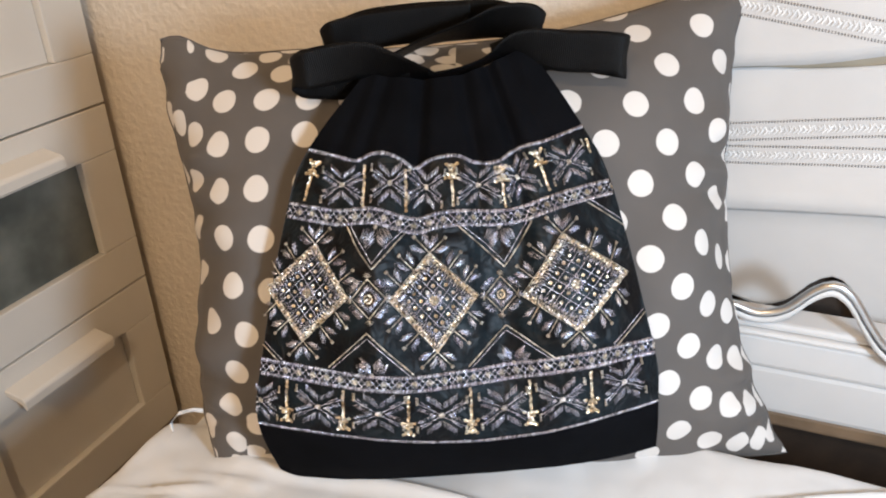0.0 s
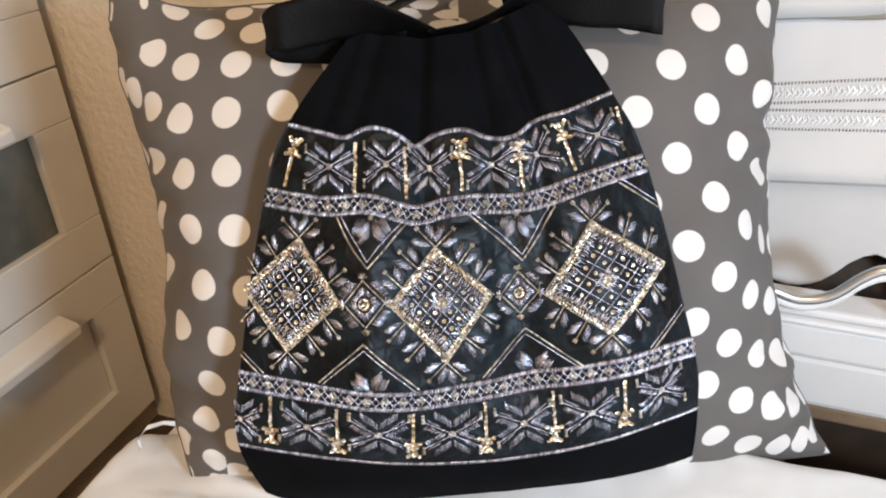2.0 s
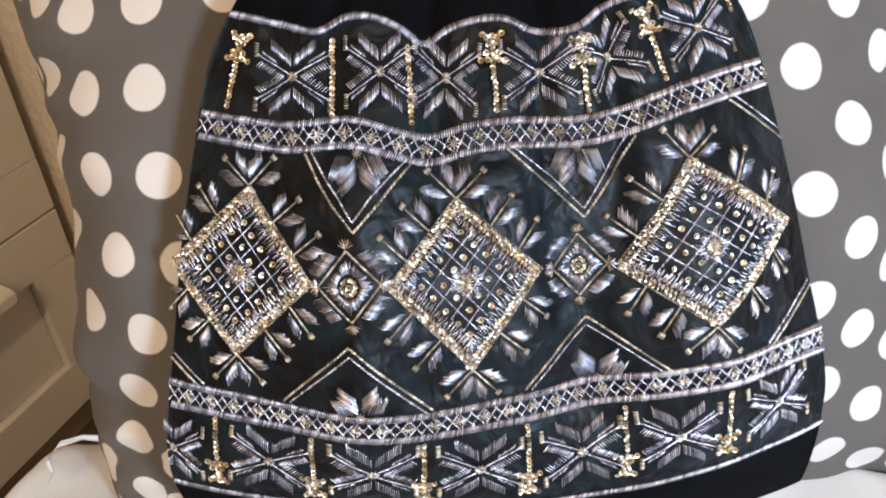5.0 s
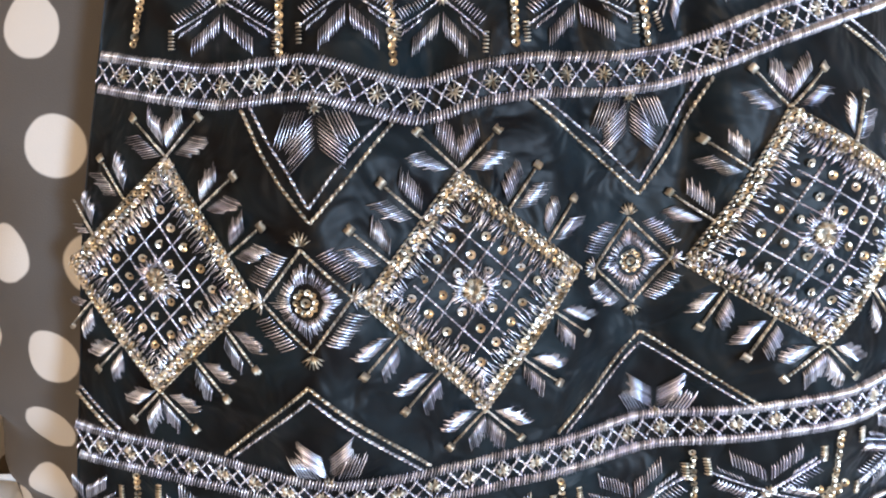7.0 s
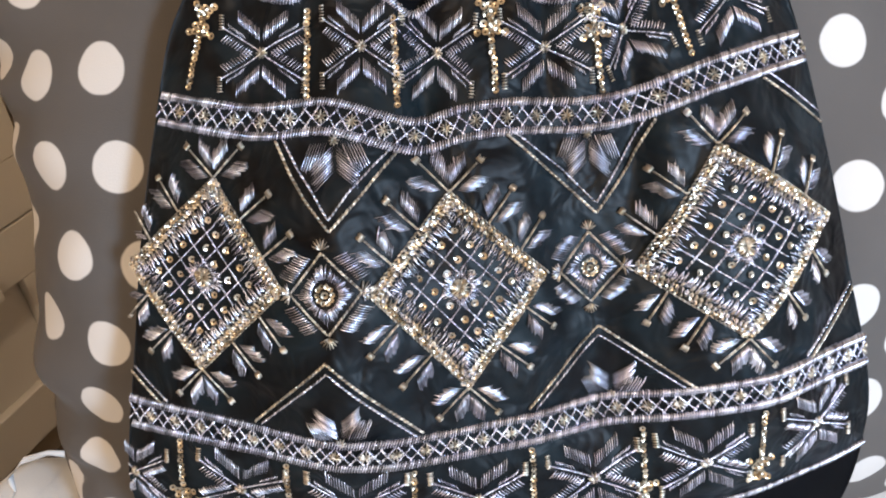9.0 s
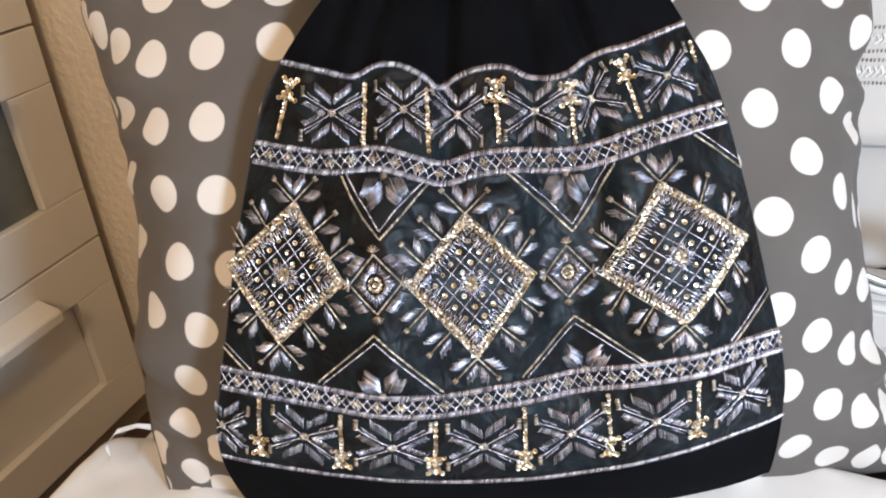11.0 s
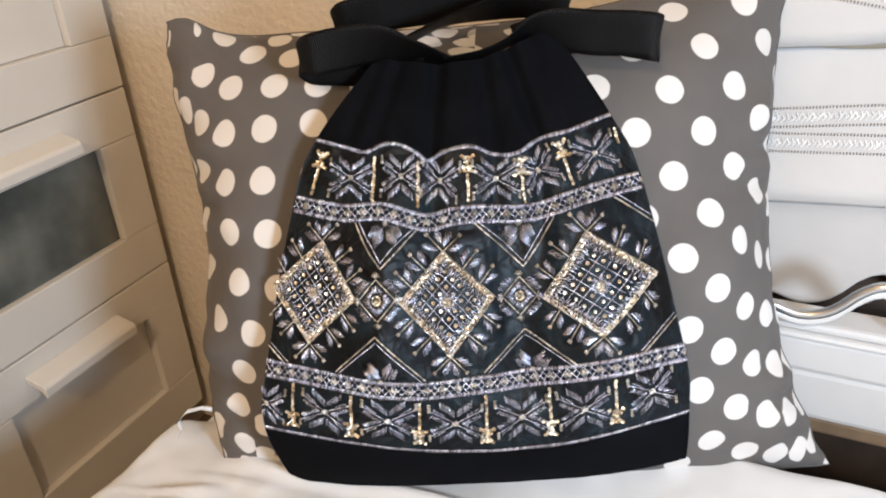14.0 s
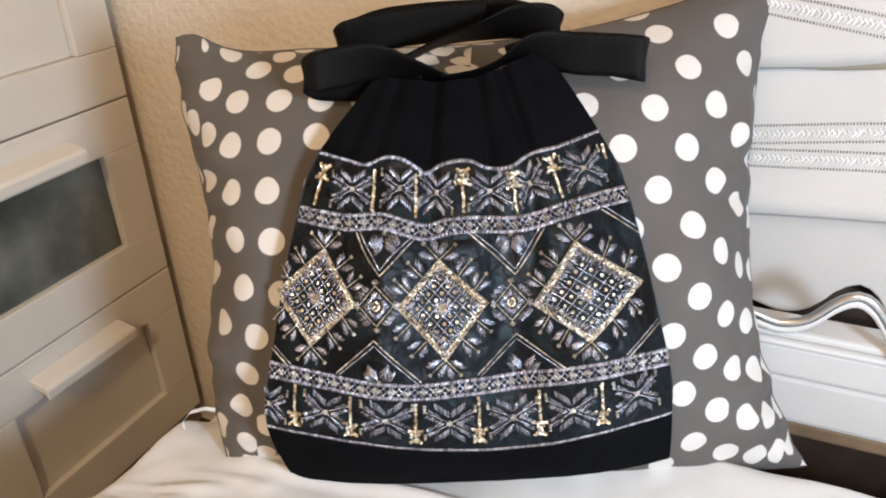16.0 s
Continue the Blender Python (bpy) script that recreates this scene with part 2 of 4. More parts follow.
def drawer_front(k, y0, y1):
    """One framed front: two rails, two stiles, a sunken panel or frosted pane, and a slanting lip for a handle."""
    lo, hi = z0 + k * DRAWER + 0.0015, z0 + (k + 1) * DRAWER - 0.0015
    drawer = part("drawer_front", box_bm((-0.0285, y0 + 0.0005, lo + 0.001), (-0.0165, y1 - 0.0005, hi - 0.001), 0), WHITE_PAINT, chest)
    for nm, a, b_, c, d in (("top_rail", y0, y1, hi - rail_top, hi), ("bottom_rail", y0, y1, lo, lo + rail_bottom),
                            ("stile", y1 - stile, y1, lo + rail_bottom + 0.0003, hi - rail_top - 0.0003),
                            ("stile", y0, y0 + stile, lo + rail_bottom + 0.0003, hi - rail_top - 0.0003)):
        chest_part(nm, (-0.016, a, c), (0.0, b_, d), WHITE_PAINT, drawer, 0.0022)
    lo_p, hi_p = (y0 + stile + 0.001, lo + rail_bottom + 0.001), (y1 - stile - 0.001, hi - rail_top - 0.001)
    if k == 1:
        chest_part("glass_pane", (-0.0162, lo_p[0], lo_p[1]), (-0.0120, hi_p[0], hi_p[1]), FROSTED, drawer, 0.0005, "dark frosted glass pane")
    else:
        chest_part("inset_panel", (-0.0162, lo_p[0], lo_p[1]), (-0.0125, hi_p[0], hi_p[1]), WHITE_PAINT, drawer, 0.0005)
    mid = (y0 + y1) / 2 - 0.010
    zt = hi - 0.030
    bm = bmesh.new()
    profile = [(0.0002, 0.0), (0.034, -0.008), (0.038, -0.013), (0.038, -0.028), (0.034, -0.030), (0.031, -0.018), (0.0002, -0.011)]
    rows = [[bm.verts.new((x, mid + y, zt + z)) for x, z in profile] for y in (-0.090, 0.090)]
    for i in range(len(profile)):
        j = (i + 1) % len(profile)
        bm.faces.new((rows[0][i], rows[0][j], rows[1][j], rows[1][i]))
    bm.faces.new(rows[0]), bm.faces.new(rows[1][::-1])
    bmesh.ops.bevel(bm, geom=list(bm.edges), offset=0.0012, segments=1, affect="EDGES")
    part("handle", bm, WHITE_PAINT, drawer)


for k in range(4):
    drawer_front(k, -CAB_W, 0.0)


# ---- bed ----
BED_U0, BED_N1 = -0.412, 0.735


def bed_height(u, n):
    """The sheet's top: a soft rise under the bag, broad unevenness and long creases."""
    z = 0.010 * noise.noise(Vector((u * 3.1, n * 3.1, 0.3))) + 0.006 * noise.noise(Vector((u * 11, n * 14, 1.3))) + 0.0015 * noise.noise(Vector((u * 40, n * 46, 2.3)))
    fold = abs(noise.noise(Vector((u * 2.2 + n * 3.0, n * 9.0 - u * 4.0, 4.0))))
    z += 0.009 * max(0.0, 1 - fold * 9)
    # the corner of the mattress slopes away beside the drawers
    z -= 0.055 / (1 + math.exp(-(n - 0.585) / 0.010)) / (1 + math.exp((u + 0.315) / 0.012))
    # the sheet sinks beside the bag
    dip = ROOM.inverted() @ Vector((0.265, 0.53, 0.0))
    z -= 0.017 * math.exp(-(((u - dip.x) / 0.12) ** 2 + ((n - dip.y) / 0.10) ** 2))
    for u0, n0, u1, n1, tall in ((-0.40, 0.455, -0.27, 0.500, 0.006), (-0.345, 0.500, -0.22, 0.520, 0.005), (-0.02, 0.40, 0.02, 0.50, 0.004), (0.16, 0.52, 0.30, 0.60, 0.006), (0.10, 0.44, 0.34, 0.50, 0.005), (-0.375, 0.452, -0.300, 0.470, 0.005), (-0.300, 0.478, -0.170, 0.492, 0.006), (-0.285, 0.505, -0.235, 0.508, 0.004), (0.20, 0.60, 0.31, 0.69, 0.005), (0.05, 0.43, 0.20, 0.47, 0.004)):
        d = Vector((u1 - u0, n1 - n0))
        p = Vector((u - u0, n - n0))
        t = p.dot(d) / d.length_squared
        if 0 < t < 1:
            off = (p - d * t).length + 0.006 * math.sin(t * 5) * 0.5
            z += tall * math.sin(math.pi * t) * math.exp(-(off / 0.0042) ** 2)
    return z


def build_bed():
    bed = thing("bed", ROOM @ pose(BED_U0, BED_N1, FLOOR_Z), "low bed made up with a plain white sheet", "bed")
    part("mattress", box_bm((0.012, -1.90, 0.12), (1.28, -0.012, BED_Z - FLOOR_Z - 0.03), 0.03), SHEET, bed)
    part("bed_base", box_bm((0.02, -1.89, 0.0), (1.27, -0.02, 0.1195), 0.004), DARK_BROWN, bed)
    nu, nn, r = 240, 280, 0.03
    verts = []
    for j in range(nn):
        for i in range(nu):
            # spacing: fine near the corner that is looked at
            u = 1.33 * (i / (nu - 1)) ** 1.25 - 0.03
            n = -1.5 * (j / (nn - 1)) ** 1.35 + 0.03
            z = BED_Z - FLOOR_Z + bed_height(u + BED_U0, n + BED_N1)
            x, y = u, n
            if u < r:
                t = min(1.0, (r - u) / (2 * r)) * 1.45
                x = r - r * math.sin(min(t, math.pi / 2))
                z -= r * (1 - math.cos(min(t, math.pi / 2))) + max(0, (0.012 - u)) * 4.5
            if n > -r:
                t = min(1.0, (n + r) / (2 * r)) * 1.45
                y = -r + r * math.sin(min(t, math.pi / 2))
                z -= r * (1 - math.cos(min(t, math.pi / 2))) + max(0, (n + 0.012)) * 4.5
            verts.append((x, y, z))
    sheet = mesh_object("bed_sheet", verts, grid_faces(nu, nn, flip=True), [SHEET], bed)
    md = sheet.modifiers.new("thick", "SOLIDIFY")
    md.thickness, md.offset = 0.002, -1


build_bed()


# ---- white bench, steel rail and linen by the back wall ----
def build_bench():
    bench = thing("white_bench", ROOM @ pose(0.0, 0.84, FLOOR_Z), "white painted wooden bench with a moulded top edge against the wall", "bench")
    h = -FLOOR_Z
    part("front_board", box_bm((-0.30, 0.0, h - 0.092), (1.3, 0.02, h - 0.032), 0.006), BENCH_WHITE, bench)
    part("upper_board", box_bm((-0.30, -0.006, h - 0.030), (1.3, 0.02, h + 0.012), 0.006), BENCH_WHITE, bench)
    part("top_moulding", box_bm((-0.30, -0.014, h + 0.0125), (1.3, 0.02, h + 0.021), 0.004), BENCH_WHITE, bench)
    part("top_moulding", box_bm((-0.30, -0.009, h + 0.0215), (1.3, 0.03, h + 0.031), 0.004), BENCH_WHITE, bench)
    part("tan_strip", box_bm((-0.30, 0.004, h - 0.112), (1.3, 0.018, h - 0.0925), 0.004), TAN, bench, "tan wooden strip")
    # added dark sheet: its colour gives the shaded gaps above and below the boards
    part("dark_gap_panel", box_bm((-0.30, 0.125, 0.0), (1.3, 0.145, h + 0.10), 0.002), DARK_BROWN, bench, "dark brown panel added for the shade in the gaps behind the boards")


build_bench()

TUBE_WAVE = curve_through([-0.30, -0.1, 0.05, 0.153, 0.184, 0.209, 0.227, 0.245, 0.262, 0.282, 0.30, 0.33, 0.40, 0.55], [0.07, 0.09, 0.07, 0.056, 0.050, 0.062, 0.084, 0.094, 0.084, 0.056, 0.034, 0.02, 0.03, 0.07])


def tube(name, points, radius, mat, parent=None, sides=10):
    pts = [Vector(p) for p in points]
    verts, faces = [], []
    for i, p in enumerate(pts):
        d = (pts[min(i + 1, len(pts) - 1)] - pts[max(i - 1, 0)]).normalized()
        s = d.cross(Vector((0, 1, 0))).normalized()
        w = d.cross(s)
        for k in range(sides):
            a = 2 * math.pi * k / sides
            verts.append(p + radius * (math.cos(a) * s + math.sin(a) * w))
    for i in range(len(pts) - 1):
        for k in range(sides):
            a, b_ = i * sides + k, i * sides + (k + 1) % sides
            faces.append((a, b_, b_ + sides, a + sides))
    faces += [tuple(range(sides)), tuple(range((len(pts) - 1) * sides, len(pts) * sides))[::-1]]
    return mesh_object(name, verts, faces, [mat], parent)


rail = thing("metal_rail", ROOM @ pose(0.0, 0.815, 0.0), "wavy grey steel rail with a white lower edge before white linen", "metal rail")
tube("rail_tube", [(x, 0, TUBE_WAVE(x)) for x in np.linspace(-0.28, 0.55, 120)], 0.0048, CHROME, rail, 14)
tube("rail_edge", [(x, 0.002, TUBE_WAVE(x) - 0.0088) for x in np.linspace(-0.28, 0.55, 120)], 0.0042, BENCH_WHITE, rail, 12)["label"] = "white rounded lower edge"


def build_linen():
    linen = thing("linen_cloth", ROOM @ pose(0.0, 0.928, 0.0), "white linen cloth with drawn-thread lace bands hanging in folds", "cloth")

    def surf(u, z):
        """Depth of the cloth: tiers that overlap at the folds, and soft waves."""
        y = 0.006 * math.sin(u * 9 + z * 5) + 0.006 * noise.noise(Vector((u * 6, z * 9, 2.0)))
        y -= 0.010 * math.exp(-((z - 0.130 - 0.08 * (u - 0.14)) / 0.02) ** 2)
        return y

    def tier(name, z_lo, z_hi, off, slope):
        nu, nz = 90, 40
        verts = []
        for j in range(nz):
            for i in range(nu):
                u = 0.045 + 0.95 * i / (nu - 1)
                lo, hi = z_lo(u), z_hi(u)
                z = lo + (hi - lo) * j / (nz - 1)
                t = j / (nz - 1)
                verts.append((u, surf(u, z) + off - slope * (1 - t) ** 2, z))
        ob = mesh_object(name, verts, grid_faces(nu, nz), [CURTAIN], linen)
        md = ob.modifiers.new("thick", "SOLIDIFY")
        md.thickness = 0.0025
        return ob

    crease = lambda u: 0.278 + 0.10 * (u - 0.13) + (0.012 * max(0, (u - 0.18) / 0.1) ** 1.5)
    hem = lambda u: 0.115 + 0.10 * (u - 0.14)
    tier("lower_fall", lambda u: 1.13 * TUBE_WAVE(0.113 + 0.885 * (u - 0.128) + 0.015) - 0.060, lambda u: hem(u) + 0.01, -0.0015, 0.004)
    gape = lambda u: crease(u) - 0.004 - 0.012 * min(1.0, max(0.0, (u - 0.15) / 0.16))
    tier("middle_fall", hem, gape, -0.004, 0.001)
    # a beige strip fills the gap between the upper and middle falls
    fold = tier("fold_strip", lambda u: gape(u) - 0.02, lambda u: crease(u) + 0.02, 0.0, 0.0)
    fold.data.materials[0] = BEIGE
    tier("upper_fall", crease, lambda u: 0.85, -0.010, 0.006)
    # drawn-thread bands: slits in rows, with raised zigzag weave between them
    gaps, threads = ([], []), ([], [])

    def bar(buf, p, q, w, lift):
        v, f = buf
        p, q = Vector(p), Vector(q)
        s = (q - p).cross(Vector((0, -1, 0))).normalized() * w / 2
        k = len(v)
        m_ = (p + q) / 2 + Vector((0, -lift, 0))
        v += [p - s, p + s, q + s, q - s, m_]
        f += [(k, k + 1, k + 4), (k + 1, k + 2, k + 4), (k + 2, k + 3, k + 4), (k + 3, k, k + 4)]

    def band(line, off):
        for row, tall in ((-0.0095, 0.0028), (0.0095, 0.0028)):
            for i in range(240):
                u = 0.05 + i * 0.0029
                z = line(u) + row
                y = surf(u, z) + off - 0.0030
                bar(gaps, (u, y, z - tall / 2), (u, y, z + tall / 2), 0.0012, 0.0002)
        for i in range(160):
            u = 0.05 + i * 0.0046
            z = line(u)
            y = surf(u, z) + off - 0.0032
            tall = 0.0036 + 0.0016 * random.random()
            bar(threads, (u, y, z - tall), (u + 0.0046, y, z + tall * (1 if i % 2 else 0.2)), 0.0017, 0.0003)
            bar(threads, (u + 0.0030, y, z - tall * 0.3), (u, y, z + tall), 0.0016, 0.0003)

    band(lambda u: 0.2050 + 0.14 * (u - 0.13), -0.0020)
    band(lambda u: 0.1795 + 0.09 * (u - 0.13), -0.0022)
    band(lambda u: 0.338 - 0.15 * (u - 0.13), -0.013)
    mesh_object("thread_gap", *gaps, [LACE_GAP], linen, smooth=False, label="rows of tiny open slits")
    mesh_object("lace_weave", *threads, [LACE], linen, smooth=False, label="raised white zigzag lace")


build_linen()


cable = tube("wall_cable", [(-0.405, 0, 0.80), (-0.400, 0, 0.50), (-0.392, 0, 0.40), (-0.378, 0, 0.365), (-0.353, 0, 0.354), (-0.312, 0, 0.351), (-0.285, 0, 0.346), (-0.260, 0, 0.338), (-0.235, 0, 0.322), (-0.20, 0, 0.28), (-0.19, 0, 0.18), (-0.19, 0, -0.49)], 0.0022, WHITE_PAINT, None, 8)
cable.matrix_world = ROOM @ pose(0, WALL_N - 0.0024, 0)
tagged(cable, "thin cream cable running along the plaster wall", "cable")


# ---- cushion ----
BAG_O = Vector((0.0877, 0.5778, 0.0302))
E1 = Vector((0.9904, 0.1372, 0.0162)).normalized()
E2 = Vector((-0.0720, 0.4129, 0.9079))
E2 = (E2 - E2.dot(E1) * E1).normalized()
E3 = E1.cross(E2)
BAG_M = Matrix.Translation(BAG_O) @ Matrix((E1, E2, E3)).transposed().to_4x4()


CUSHION_L = curve_through([-1, -0.8, -0.4, 0, 0.35, 0.7, 1], [-0.240, -0.252, -0.262, -0.254, -0.264, -0.280, -0.284])
CUSHION_R = curve_through([-1, -0.85, -0.5, -0.2, 0.1, 0.5, 0.8, 1], [0.338, 0.322, 0.296, 0.287, 0.286, 0.292, 0.301, 0.310])
CUSHION_T = curve_through([-1, -0.95, -0.84, -0.5, 0, 0.4, 0.75, 1], [0.372, 0.375, 0.361, 0.355, 0.353, 0.364, 0.386, 0.404])
CUSHION_B = curve_through([-1, -0.5, 0, 0.5, 1], [-0.068, -0.066, -0.066, -0.072, -0.086])
CUSHION_SAG = curve_through([-1, -0.5, 0, 0.5, 1], [0.0, 0.002, 0.008, 0.014, -0.004])


def cushion_point(s, t, side):
    """s, t in -1..1 across and up the cover; side +1 front, -1 back. Corners stand out as ears, the sides draw in."""
    x = CUSHION_L(t) + (CUSHION_R(t) - CUSHION_L(t)) * (s + 1) / 2
    y = CUSHION_B(s) + (CUSHION_T(s) - CUSHION_B(s)) * (t + 1) / 2
    y -= CUSHION_SAG(s) * (max(0.0, -t - 0.45) / 0.55) ** 2
    x += 0.0035 * abs(s) ** 8 * noise.noise(Vector((y * 42, s * 3, 9.0)))
    puff = (max(0.0, 1 - abs(s) ** 3.6) * max(0.0, 1 - abs(t) ** 3.2)) ** 0.65
    edge = min(1.0, 3.2 * (1 - max(abs(s), abs(t))))
    wr = 0.012 * (1 - edge) * noise.noise(Vector((x * 24, y * 24, 3.0 * side)))
    wr += 0.005 * noise.noise(Vector((x * 9, y * 9, 6.0 + side)))
    # soft radial gathers that run in from the side seams
    wr += 0.008 * (1 - edge) * math.sin(y * 95 + 3 * math.sin(y * 31)) * abs(s) ** 3
    # the filling swells out beside the bag
    wr += side * 0.018 * math.exp(-((y - 0.130) / 0.060) ** 2 - ((abs(x) - 0.215) / 0.045) ** 2)
    h = -0.100 - 0.006 * t + 0.020 * max(0.0, s * t) ** 3 + side * (0.088 * puff) + wr * min(1, puff * 3)
    return Vector((x, y, h))


# how the printed lattice of dots runs over each half of the stretched cover: the order and middle of a polynomial, its terms, its reach
PRINT = ((5, -0.65, ((0.32, 1.32, -5.77, 0.18, 8.49, -5.88, 6.44, -1.33, 11.49, -5.65, -9.00, 1.85, -16.38, -2.20, 14.54, -9.70, 34.13, 8.83, 23.67, -2.16, -3.50),
                     (3.49, -6.67, 0.58, 1.96, -1.47, 1.02, -0.16, 4.00, -6.61, -2.47, -4.10, -0.03, 14.67, -6.56, -7.96, -8.33, 4.14, 4.10, -21.52, 0.33, 1.16)), (-0.88, -0.38), (-0.64, 0.80)),
         (4, 0.65, ((-0.93, 5.24, -1.18, -1.49, 0.26, 3.57, 2.61, -1.16, -1.49, -4.92, 2.28, 0.30, 0.03, -0.15, -0.02),
                    (3.54, -10.00, 1.99, 2.05, -0.59, 1.63, -6.22, 1.37, 3.35, 4.93, -6.19, 0.36, -0.91, -0.19, 0.06)), (0.36, 0.86), (-0.84, 0.98)))


def print_lattice(half, a, b):
    """Lattice numbers of a place on the cover, and how they change across and up it."""
    order, mid, rows, (a0, a1), (b0, b1) = PRINT[half]
    x, y = min(max(a, a0), a1), min(max(b, b0), b1)
    powers = [(p, q) for p in range(order + 1) for q in range(order + 1 - p)]
    xy, jac = [], []
    for c in rows:
        f = fa = fb = 0.0
        for k, (p, q) in zip(c, powers):
            f += k * (x - mid) ** p * y**q
            fa += k * p * (x - mid) ** max(p - 1, 0) * y**q
            fb += k * q * (x - mid) ** p * y ** max(q - 1, 0)
        xy.append(f + fa * (a - x) + fb * (b - y))
        jac.append((fa, fb))
    return xy, np.array(jac)


def build_cushion():
    cushion = thing("cushion", BAG_M, "plump grey cotton cushion with white polka dots leaning upright", "cushion")
    n = 110
    for side, nm in ((1, "front_cover"), (-1, "back_cover")):
        k = n if side == 1 else 40
        verts = []
        for j in range(k):
            for i in range(k):
                s = math.sin((2 * i / (k - 1) - 1) * math.pi / 2 * 0.85) / math.sin(math.pi / 2 * 0.85)
                t = math.sin((2 * j / (k - 1) - 1) * math.pi / 2 * 0.85) / math.sin(math.pi / 2 * 0.85)
                verts.append(cushion_point(s, t, side))
        P = np.array([tuple(v) for v in verts]).reshape(k, k, 3)
        step = 2 / (k - 1)
        across, along = np.gradient(P, step, axis=1), np.gradient(P, step, axis=0)
        ob = mesh_object(nm, verts, grid_faces(k, k, flip=side < 0), [POLKA], cushion)
        loops = len(ob.data.loops)
        uvs, gs = np.zeros((loops, 2)), np.zeros((loops, 3))
        for poly in ob.data.polygons:
            half = 0 if poly.vertices[0] % k < k * 0.5 else 1
            for li in poly.loop_indices:
                j, i = divmod(ob.data.loops[li].vertex_index, k)
                xy, jac = print_lattice(half, i * step - 1, j * step - 1)
                # metres for each step of the lattice
                to = np.stack([across[j, i], along[j, i]], 1) @ np.linalg.inv(jac)
                uvs[li], gs[li] = xy, (to[:, 0] @ to[:, 0], to[:, 0] @ to[:, 1], to[:, 1] @ to[:, 1])
        ob.data.uv_layers.new(name="cloth")
        ob.data.attributes.new("metric", "FLOAT_VECTOR", "CORNER")
        ob.data.uv_layers["cloth"].data.foreach_set("uv", uvs.ravel())
        ob.data.attributes["metric"].data.foreach_set("vector", gs.ravel())
    seam = []
    for a in np.linspace(-1, 1, 60):
        seam.append(cushion_point(a, -1, 1))
    for a in np.linspace(-1, 1, 60)[1:]:
        seam.append(cushion_point(1, a, 1))
    for a in np.linspace(1, -1, 60)[1:]:
        seam.append(cushion_point(a, 1, 1))
    for a in np.linspace(1, -1, 60)[1:]:
        seam.append(cushion_point(-1, a, 1))
    tube("seam", seam, 0.0013, GREY_COTTON, cushion, 6)

    tape = []
    for x, y, h in ((-0.250, -0.010, -0.090), (-0.268, -0.006, -0.088), (-0.282, -0.008, -0.084), (-0.290, -0.017, -0.082), (-0.287, -0.026, -0.080), (-0.292, -0.034, -0.078)):
        tape.append(Vector((x, y, h)))
    verts = []
    for i, p in enumerate(tape):
        w = Vector((0.001, 0.0026 - 0.0003 * i, 0.002 * math.sin(i * 1.7)))
        verts += [p - w, p + w, p + w + Vector((0, 0, -0.0012)), p - w + Vector((0, 0, -0.0012))]
    faces = [(4 * i + a, 4 * i + (a + 1) % 4, 4 * i + 4 + (a + 1) % 4, 4 * i + 4 + a) for i in range(len(tape) - 1) for a in range(4)]
    mesh_object("cotton_tape", verts, faces + [(3, 2, 1, 0), (20, 21, 22, 23)], [SHEET], cushion, label="frayed white cotton tape")


build_cushion()


# ---- the embroidered bag ----
bag = thing("drawstring_bag", BAG_M, "black fabric bag with silver and gold embroidered panel and webbing handles", "bag")

ROW1 = curve_through([0, .107, .183, .228, .287, .344, .385, .422, .473, .545, .588, .686, .74, .841, 1], [.2430, .2349, .2300, .2345, .2345, .2276, .2205, .2251, .2290, .2290, .2242, .2240, .2325, .2390, .2525])
ROW2 = curve_through([0, .096, .16, .285, .344, .39, .462, .523, .645, .71, .765, .898, 1], [.1912, .1851, .1818, .1812, .1753, .1715, .1755, .1766, .1752, .1776, .1828, .1928, .1984])
ROW3 = curve_through([0, .087, .197, .301, .399, .501, .609, .707, .802, .922, 1], [.0543, .0507, .0455, .0425, .0382, .0400, .0415, .0460, .0512, .0545, .0553])
ROW4 = curve_through([0, .109, .246, .399, .553, .707, .864, 1], [.0005, -.0035, -.0103, -.0175, -.0190, -.0144, -.0035, .0035])
BOTTOM = curve_through([0, .03, .1, .5, .76, 1], [-.053, -.0585, -.0615, -.062, -.056, -.047])
TOP = curve_through([0, .18, .4, .62, .87, 1], [.308, .303, .300, .304, .318, .326])
LEVELS = [0, 1, 2, 3, 4, 5]
LEFT_A = curve_through(LEVELS, [-.169, -.180, -.173, -.1425, -.121, -.068])
RIGHT_A = curve_through(LEVELS, [.185, .181, .177, .146, .122, .077])
EDGE_L = curve_through([-.06, 0, .076, .136, .19, .24, .266, .309, .34], [-.170, -.180, -.171, -.161, -.142, -.121, -.105, -.068, -.05])
EDGE_R = curve_through([-.06, 0, .059, .095, .147, .198, .254, .264, .295, .32, .34], [.186, .181, .177, .170, .159, .145, .122, .117, .101, .077, .06])
CROWN = curve_through([-.07, -.045, -.02, 0, .05, .1, .15, .2, .245, .30, .33], [-.030, .002, .020, .029, .037, .042, .040, .033, .022, .006, .002])
RIM = curve_through([-.07, -.04, 0, .1, .2, .3, .34], [-.045, -.022, -.001, .004, .003, .0, -.002])


